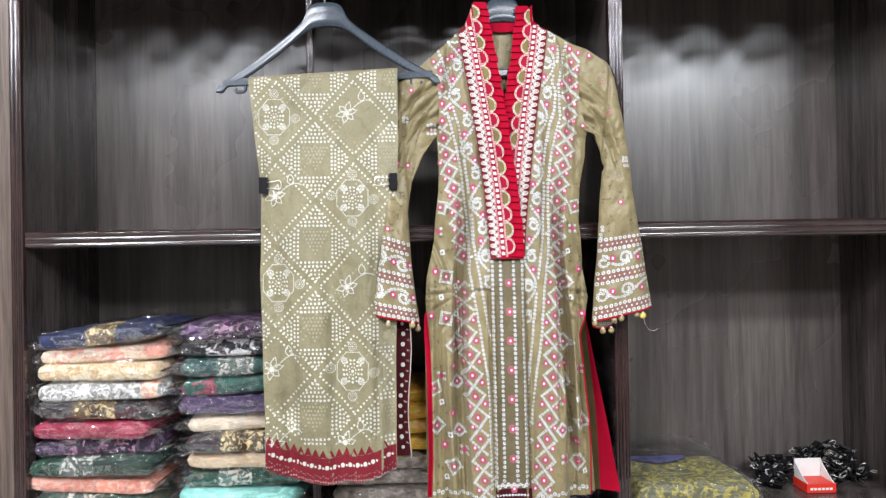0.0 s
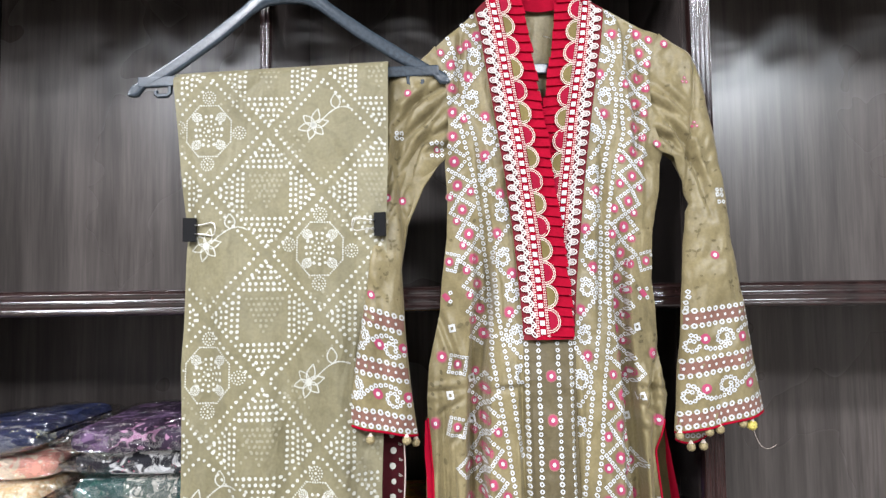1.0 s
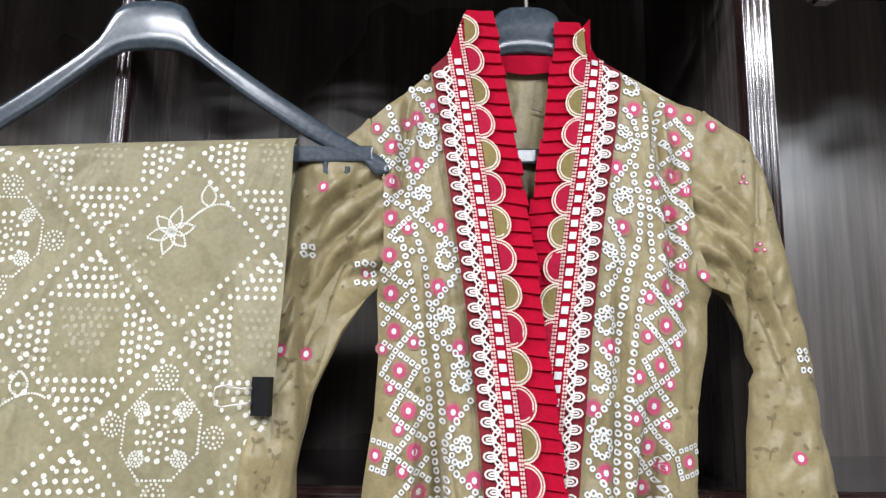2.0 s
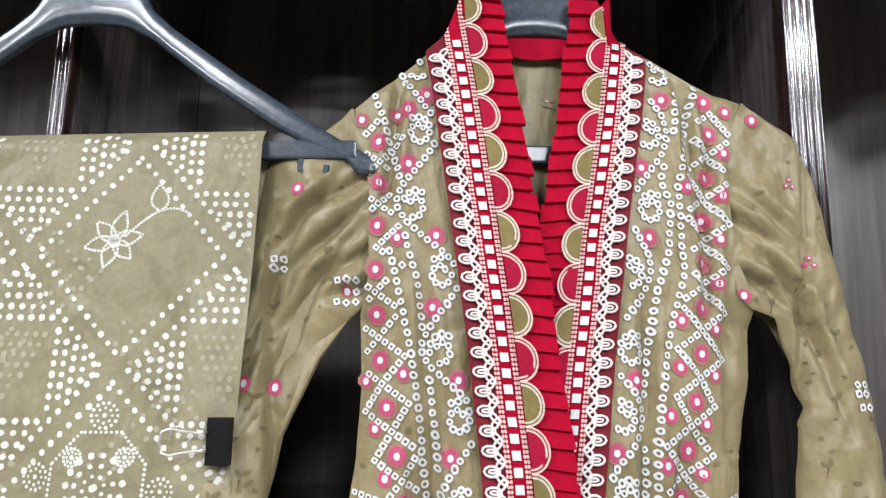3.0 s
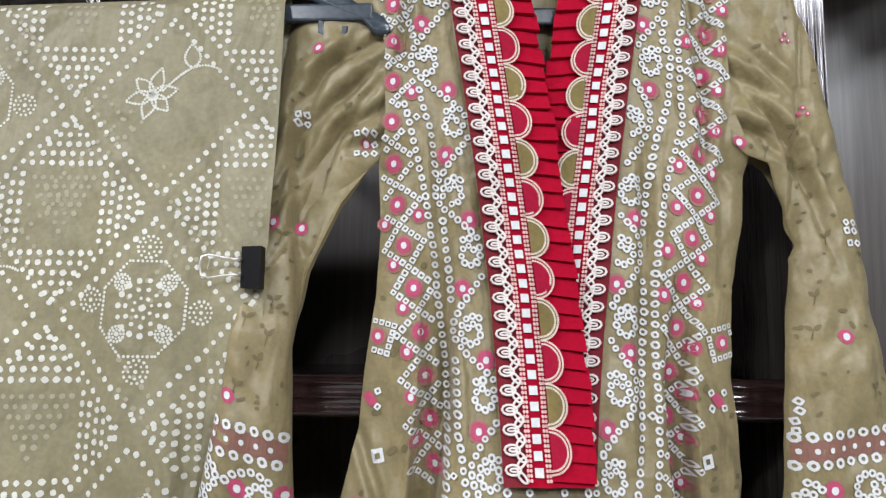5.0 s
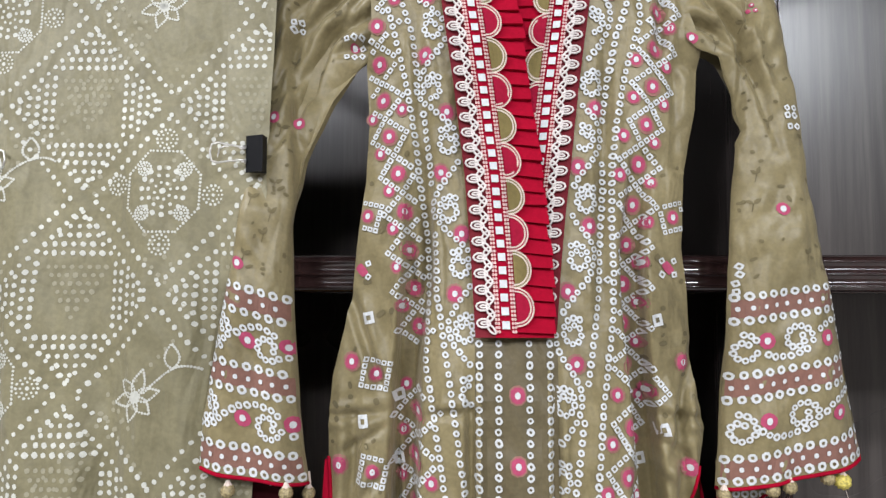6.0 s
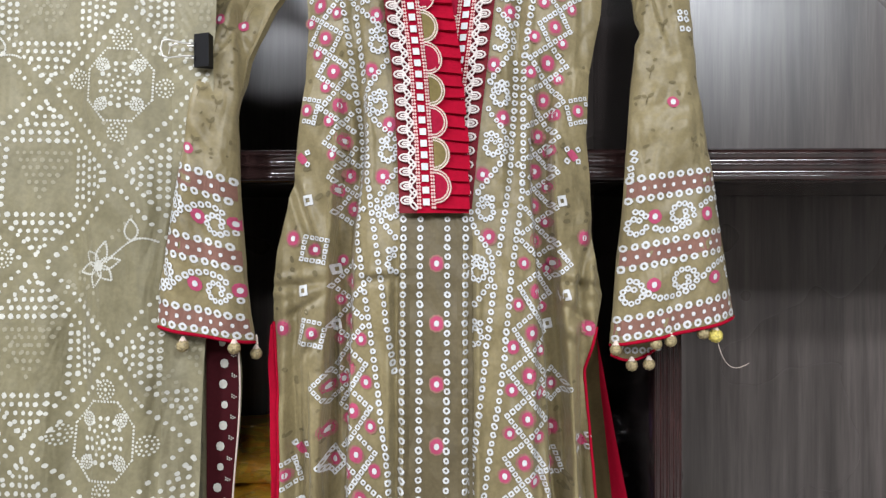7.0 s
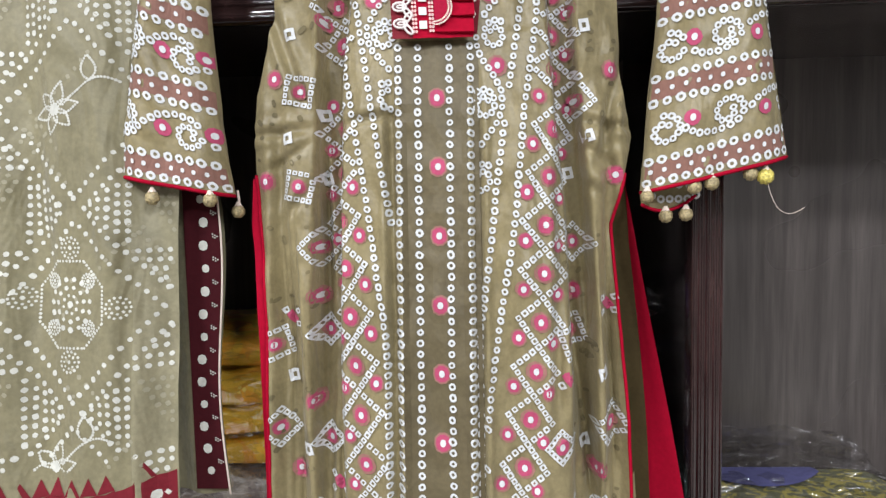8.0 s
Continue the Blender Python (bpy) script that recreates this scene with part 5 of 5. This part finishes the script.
def bead(x, z, y, zt, r=0.0058, mat=None):
    bm = bmesh.new()
    bmesh.ops.create_icosphere(bm, subdivisions=3, radius=r)
    for v in bm.verts:
        n = v.co.normalized()
        v.co *= 1 + 0.09 * math.sin(9 * math.atan2(n.x, n.z) + 7 * n.y) + 0.05 * noise.noise(n * 6)
        v.co += Vector((x, y, z))
    smooth(part("tassel_bead", bm, mat or M_BEAD, kurta, "small gold thread-wrapped ball"))
    part("bead_cord", tube([Vector((x, y, z + r * 0.8)), Vector((x + 0.001, y, (z + zt) / 2)), Vector((x, y, zt))], 0.0011, 6), M_GOLD, kurta)
    bm = bmesh.new()
    bmesh.ops.create_cone(bm, cap_ends=True, segments=8, radius1=0.0036, radius2=0.0014, depth=0.004, matrix=Matrix.Translation((x, y, z + r + 0.0008)))
    part("bead_cap", bm, M_GOLD, kurta)


for x, z, y, zt in ((0.303, 1.195, 1.384, 1.206), (0.339, 1.202, 1.374, 1.212), (0.353, 1.205, 1.374, 1.214), (0.321, 1.178, 1.394, 1.190), (0.338, 1.179, 1.394, 1.188), (0.385, 1.212, 1.376, 1.226)):
    bead(x, z + 0.0035, y, zt)
bead(0.397, 1.213, 1.376, 1.228, 0.0066, M_YELLOW)
for x, z, y, zt in ((-0.110, 1.2035, 1.352, 1.216), (-0.0635, 1.2005, 1.358, 1.212), (-0.053, 1.190, 1.395, 1.212)):
    bead(x, z + 0.0035, y, zt)
loose = [Vector((0.399 + 0.012 * t + 0.018 * t * t, 1.376, 1.208 - 0.026 * math.sin(2.2 * t))) for t in [i / 10 for i in range(11)]]
smooth(part("loose_thread", tube(loose, 0.00025, 5), M_GOLD, kurta))

# ---------------------------------------------------------------- packed garments on the lower shelf
def packet(cx, cy, z, w, d, h, mat, label, seed, lean=0.0, turn=0.0, group="packed garments", panels=()):
    """A folded garment in a clear bag: a soft slab, and a crinkled film with gathered ends."""
    ob = thing("packed_garment", label, "packed garment", (cx, cy, z), group)
    rnd = random.Random(seed)
    ox = rnd.uniform(0, 50)

    def slab(grow, rough, nu, nv, ends, u0=-1.0, u1=1.0):
        vs, fs = [], []
        for j in range(nv + 1):
            t = 2 * math.pi * j / nv
            for i in range(nu + 1):
                u = 2 * i / nu - 1
                taper = (1 - abs(u) ** (13 if not ends else 5)) ** (0.5 if not ends else 0.75)
                ct, st = math.cos(t), math.sin(t)
                yy = (abs(ct) ** 0.42) * (1 if ct > 0 else -1) * (d / 2 + grow) * (0.90 + 0.10 * taper)
                zz = (abs(st) ** 0.36) * (1 if st > 0 else -1) * (h * 0.55 + grow) * (0.10 + 0.90 * taper)
                x = u * (w / 2 + (0.028 if ends else 0.0))
                nq = noise.noise((x * 18 + ox, yy * 18, zz * 24 + ox))
                nf = noise.noise((x * 70 + ox, yy * 40, zz * 90))
                k = rough * nq + rough * 0.45 * nf
                p = Vector((x, yy + (k if ct < 0 else -k) * 1.2, zz + h / 2 + grow * 0.0 + k * (1 if st > 0 else 0.25)))
                p.z += lean * x + 0.004 * noise.noise((x * 6 + ox, yy * 4, 2))
                p.z = max(p.z, lean * x * 0.6 - 0.001)
                q = Matrix.Rotation(turn, 4, "Z") @ p
                vs.append((cx + q.x, cy + q.y, z + q.z))
        for j in range(nv):
            for i in range(nu):
                if not u0 <= 2 * (i + 0.5) / nu - 1 <= u1 or (u0 > -1 and math.cos(2 * math.pi * (j + 0.5) / nv) > -0.15):
                    continue
                a = j * (nu + 1) + i
                fs.append((a, a + 1, a + nu + 2, a + nu + 1))
        return vs, fs

    smooth(part("folded_cloth", slab(-0.0015, 0.0030, 40, 32, False), mat, ob))
    for u0, u1, panel_mat, words in panels:
        smooth(part("printed_panel", slab(-0.0004, 0.0030, 40, 32, False, u0, u1), panel_mat, ob, words))
    vs, fs = slab(0.0015, 0.0090, 80, 48, True)
    # gathered ends of the bag stand out as crumpled fins
    for end in (-1, 1):
        tilt, reach, base = rnd.uniform(-0.012, 0.020), rnd.uniform(0.024, 0.046), len(vs)
        for i in range(9):
            for k in range(15):
                u, v = i / 8, k / 14 * 2 - 1
                p = Vector((end * (w / 2 + 0.012 + reach * u * (1 - 0.5 * v * v)), v * d * 0.46 * (1 - 0.35 * u), h * 0.45 + (tilt + lean * end * 0.1) * u + 0.010 * noise.noise((u * 4 + ox, v * 7, end)) + 0.004 * math.sin(v * 19 + ox)))
                q = Matrix.Rotation(turn, 4, "Z") @ p
                vs.append((cx + q.x, cy + q.y, z + max(0.001, q.z)))
        for i in range(8):
            for k in range(14):
                a = base + i * 15 + k
                fs.append((a, a + 1, a + 16, a + 15))
    smooth(part("plastic_bag", (vs, fs), M_FILM, ob, "crinkled clear plastic bag"))
    return ob


P = {
    "navy": figured("navy_print", (0.012, 0.018, 0.060), (0.020, 0.030, 0.090), (0.250, 0.240, 0.100), 51, 0.62),
    "blush": figured("blush_print", (0.775, 0.350, 0.275), (0.850, 0.688, 0.525), (0.850, 0.825, 0.650), 68, 0.46),
    "cream_gold": figured("cream_gold_print", (0.560, 0.400, 0.210), (0.840, 0.740, 0.520), (0.300, 0.190, 0.100), 130, 0.5),
    "silver": figured("silver_paisley_print", (0.240, 0.240, 0.225), (0.730, 0.730, 0.690), (0.850, 0.850, 0.850), 120, 0.49),
    "black_floral": figured("black_floral_print", (0.015, 0.015, 0.018), (0.025, 0.019, 0.025), (0.688, 0.375, 0.312), 58, 0.5),
    "crimson": figured("crimson_print", (0.248, 0.014, 0.041), (0.309, 0.020, 0.062), (0.344, 0.083, 0.096), 41, 0.5),
    "purple": figured("purple_floral_print", (0.024, 0.010, 0.034), (0.124, 0.069, 0.138), (0.289, 0.206, 0.289), 61, 0.52),
    "green": figured("bottle_green_print", (0.010, 0.039, 0.026), (0.017, 0.062, 0.039), (0.367, 0.332, 0.245), 48, 0.55),
    "salmon": figured("salmon_print", (0.825, 0.300, 0.213), (0.850, 0.450, 0.338), (0.850, 0.688, 0.525), 85, 0.5),
    "black_white": figured("black_white_print", (0.015, 0.015, 0.020), (0.025, 0.025, 0.031), (0.850, 0.850, 0.850), 34, 0.6),
    "teal": figured("teal_print", (0.018, 0.062, 0.056), (0.031, 0.106, 0.087), (0.281, 0.281, 0.250), 58, 0.5),
    "teal_red": figured("teal_crimson_print", (0.015, 0.075, 0.056), (0.225, 0.022, 0.053), (0.300, 0.225, 0.225), 20, 0.55),
    "violet": figured("violet_print", (0.037, 0.018, 0.062), (0.069, 0.037, 0.106), (0.219, 0.188, 0.263), 102, 0.5),
    "cream": figured("cream_print_cloth", (0.850, 0.700, 0.525), (0.850, 0.750, 0.587), (0.850, 0.800, 0.650), 34, 0.5),
    "peach": figured("peach_print", (0.775, 0.562, 0.350), (0.850, 0.650, 0.450), (0.850, 0.625, 0.475), 76, 0.5),
    "aqua": figured("aqua_print", (0.248, 0.619, 0.540), (0.338, 0.698, 0.619), (0.450, 0.765, 0.675), 51, 0.5),
    "orange": figured("orange_silk", (0.850, 0.390, 0.031), (0.850, 0.516, 0.046), (0.850, 0.625, 0.125), 34, 0.5),
    "grey": figured("grey_print", (0.250, 0.213, 0.188), (0.375, 0.325, 0.275), (0.500, 0.450, 0.400), 68, 0.5),
    "olive_blue": figured("olive_blue_print", (0.150, 0.150, 0.085), (0.400, 0.340, 0.080), (0.060, 0.075, 0.190), 95, 0.52),
}
GOLD_LACE = figured("gold_lace_print", (0.090, 0.060, 0.030), (0.62, 0.50, 0.26), (0.50, 0.36, 0.16), 120, 0.54)
RED_PATCH = figured("red_patch_print", (0.50, 0.02, 0.06), (0.62, 0.05, 0.12), (0.80, 0.60, 0.40), 130, 0.5)
GREY_LACE = figured("grey_lace_print", (0.060, 0.090, 0.075), (0.50, 0.49, 0.43), (0.35, 0.34, 0.30), 130, 0.52)
PALE_LABEL = figured("pale_paper_label", (0.72, 0.72, 0.74), (0.80, 0.80, 0.80), (0.60, 0.60, 0.62), 40, 0.5)
PINK_BLOOM = figured("pink_bloom_print", (0.030, 0.014, 0.036), (0.40, 0.20, 0.32), (0.62, 0.48, 0.56), 85, 0.57)
WHITE_BLOOM = figured("white_bloom_print", (0.015, 0.015, 0.022), (0.75, 0.75, 0.75), (0.50, 0.10, 0.16), 62, 0.52)
PANELS = {
    "navy": ((-0.15, 0.35, GOLD_LACE, "gold lace print"),),
    "black_floral": ((-0.42, 0.30, GOLD_LACE, "gold lace print"), (-0.16, 0.04, RED_PATCH, "red printed patch")),
    "silver": ((0.66, 0.92, P["blush"], "rosy printed end"),),
    "purple": ((-0.50, 0.62, PINK_BLOOM, "pink floral print"), (-0.06, 0.12, PALE_LABEL, "pale paper label")),
    "green": ((-0.45, 0.10, GREY_LACE, "pale lace print"),),
    "black_white": ((-0.55, 0.85, WHITE_BLOOM, "white floral print"),),
    "teal": ((-0.40, 0.20, GREY_LACE, "pale lace print"),),
}
STACK_A = (("salmon", "salmon pink"), ("green", "bottle green"), ("salmon", "salmon pink"), ("green", "bottle green"), ("purple", "purple floral"), ("crimson", "crimson"), ("black_floral", "black floral"), ("silver", "silver paisley"), ("cream_gold", "cream and gold"), ("blush", "blush pink"), ("navy", "navy blue"))
STACK_B = (("cream", "cream"), ("aqua", "aqua"), ("green", "dark green"), ("peach", "peach"), ("black_floral", "black floral"), ("cream", "plain cream"), ("violet", "violet"), ("teal_red", "teal and crimson"), ("teal", "teal"), ("black_white", "black and white floral"), ("purple", "purple and navy"))
STACK_C = (("navy", "navy blue"), ("grey", "grey"), ("grey", "grey"), ("grey", "grey"), ("orange", "orange"), ("orange", "orange"), ("orange", "orange"), ("orange", "orange"))
STACK_D = (("navy", "navy blue"), ("violet", "violet"), ("teal", "teal"), ("navy", "navy blue"), ("black_white", "black and white"), ("navy", "navy blue"), ("teal", "dark teal"), ("violet", "violet"))
A_X = (-0.733, -0.722, -0.730, -0.722, -0.727, -0.722, -0.712, -0.712, -0.712, -0.712, -0.712)
for cx, cy, w, step, stack, seed in ((-0.725, 1.560, 0.252, 0.0385, STACK_A, 11), (-0.425, 1.572, 0.250, 0.0392, STACK_B, 47), (-0.12, 1.60, 0.24, 0.0345, STACK_C, 83), (0.205, 1.60, 0.235, 0.041, STACK_D, 131)):
    z = DECK + 0.0015
    rnd = random.Random(seed)
    for i, (key, word) in enumerate(stack):
        x = A_X[i] if seed == 11 else cx + rnd.uniform(-0.008, 0.008)
        last = seed == 11 and i == len(stack) - 1
        packet(x, cy + rnd.uniform(-0.016, 0.012), z, w + rnd.uniform(-0.01, 0.01), 0.235, step, P[key], word + " garment folded in a shiny clear plastic bag", seed + i, 0.10 if last else rnd.uniform(-0.05, 0.05), rnd.uniform(-0.09, 0.09), "stacked packed garments", PANELS.get(key, ()))
        z += step

# a garment lying flat in the right-hand bay
flat = packet(0.545, 1.60, DECK + 0.0015, 0.275, 0.24, 0.052, P["olive_blue"], "olive and blue garment lying flat in a clear plastic bag", 301, -0.02, 0.03)
nv = grid(16, 8, lambda u, v: (0.430 + 0.160 * u, (1.630 + 0.045 * (2 * u - 1) ** 2) * (1 - v) + 1.700 * v, DECK + 0.0592 - 0.004 * v * v))
part("neck_lining", nv, plain("blue_violet_cloth", (0.10, 0.10, 0.24), 0.7), flat, "blue neck lining")


def rear_film(u, v):
    x = 0.415 + 0.265 * u
    h = 0.075 * v * (0.75 + 0.35 * noise.noise((x * 14, 6.0, 0.0)))
    return (x, 1.700 + 0.030 * v + 0.014 * noise.noise((x * 40, v * 5, 1.0)), DECK + 0.046 + h - 0.030 * abs(2 * u - 1) ** 3)


smooth(part("bag_opening", grid(46, 12, rear_film), M_FILM, flat, "crumpled open end of the clear bag"))


# small open carton and a heap of black clips
M_CARD = plain("white_card", (0.74, 0.73, 0.70), 0.55, var=0.05, scale=30)
M_CARDRED = plain("red_card", (0.66, 0.030, 0.015), 0.45, var=0.1, scale=30)
carton = thing("carton", "small red and white open cardboard box on the shelf", "box", (0.862, 1.5740, DECK))
part("base", box(0.828, 0.896, 1.5640, 1.6240, DECK + 0.001, DECK + 0.022, 0.001), M_CARDRED, carton, "red printed card base")
part("inner_back", box(0.830, 0.894, 1.6200, 1.6225, DECK + 0.022, DECK + 0.064), M_CARD, carton, "white card flap")
for x in (0.830, 0.8925):
    vs = [(x, 1.5660, DECK + 0.022), (x, 1.6190, DECK + 0.022), (x, 1.6190, DECK + 0.058), (x, 1.5890, DECK + 0.034), (x + 0.0015, 1.5660, DECK + 0.022), (x + 0.0015, 1.6190, DECK + 0.022), (x + 0.0015, 1.6190, DECK + 0.058), (x + 0.0015, 1.5890, DECK + 0.034)]
    part("side_flap", (vs, [(0, 1, 2, 3), (7, 6, 5, 4), (0, 3, 7, 4), (3, 2, 6, 7)]), M_CARD, carton)
for i in range(6):
    part("printed_bar", box(0.835 + i * 0.009, 0.8415 + i * 0.009, 1.5625, 1.5632, DECK + 0.008, DECK + 0.013), M_CARD, carton, "pale printed bar")


def loose_clip():
    ob = thing("hanger_clip", "black plastic trouser clip with bright steel spring in a heap", "clip", (0, 0, 0), "heap of black clips")
    for s in (-1, 1):
        bm = box(-0.008, 0.008, -0.020, 0.020, -0.0016, 0.0016, 0.001)
        bmesh.ops.rotate(bm, cent=(0, 0, 0), matrix=Matrix.Rotation(s * 0.2, 3, "X"), verts=bm.verts[:])
        bmesh.ops.translate(bm, vec=(0, 0, s * 0.005), verts=bm.verts[:])
        part("jaw", bm, M_CLIP, ob)
    pts = [Vector((0.006 * math.cos(t), -0.002 + 0.004 * t / 6.3, 0.0075 * math.sin(t))) for t in [i * 0.6 for i in range(22)]]
    smooth(part("spring", tube(pts, 0.0011, 6), M_STEEL, ob, "bright steel spring"))
    pts = [Vector((0.0, 0.014, 0.004)), Vector((0.006, 0.026, 0.006)), Vector((0.004, 0.034, 0.004)), Vector((-0.004, 0.034, 0.002)), Vector((-0.006, 0.026, 0.0)), Vector((0.0, 0.014, -0.004))]
    smooth(part("wire_loop", tube(pts, 0.0012, 6), M_STEEL, ob, "bright steel wire loop"))
    return ob


first = loose_clip()
rnd = random.Random(5)
spots = []
for i in range(64):
    side = i % 3
    x = rnd.gauss(0.80, 0.022) if side == 0 else rnd.gauss(0.945, 0.035)
    y = rnd.uniform(1.59, 1.72)
    x = min(1.01, max(0.745, x))
    if 0.815 < x < 0.91 and y < 1.665:
        y = 1.68 + rnd.uniform(0, 0.04)
    hmax = 0.030 if side == 0 else 0.085 * max(0.1, 1 - abs(x - 0.935) / 0.09)
    z = DECK + 0.010 + rnd.random() * hmax
    spots.append(pose(x, y, z, rnd.uniform(-50, 50), rnd.uniform(-50, 50), rnd.uniform(0, 360)))
first.matrix_basis = spots[0]
for m in spots[1:]:
    copy_thing(first, m)
copy_thing(first, pose(0.775, 1.62, DECK + 0.009, 0, 0, 80))
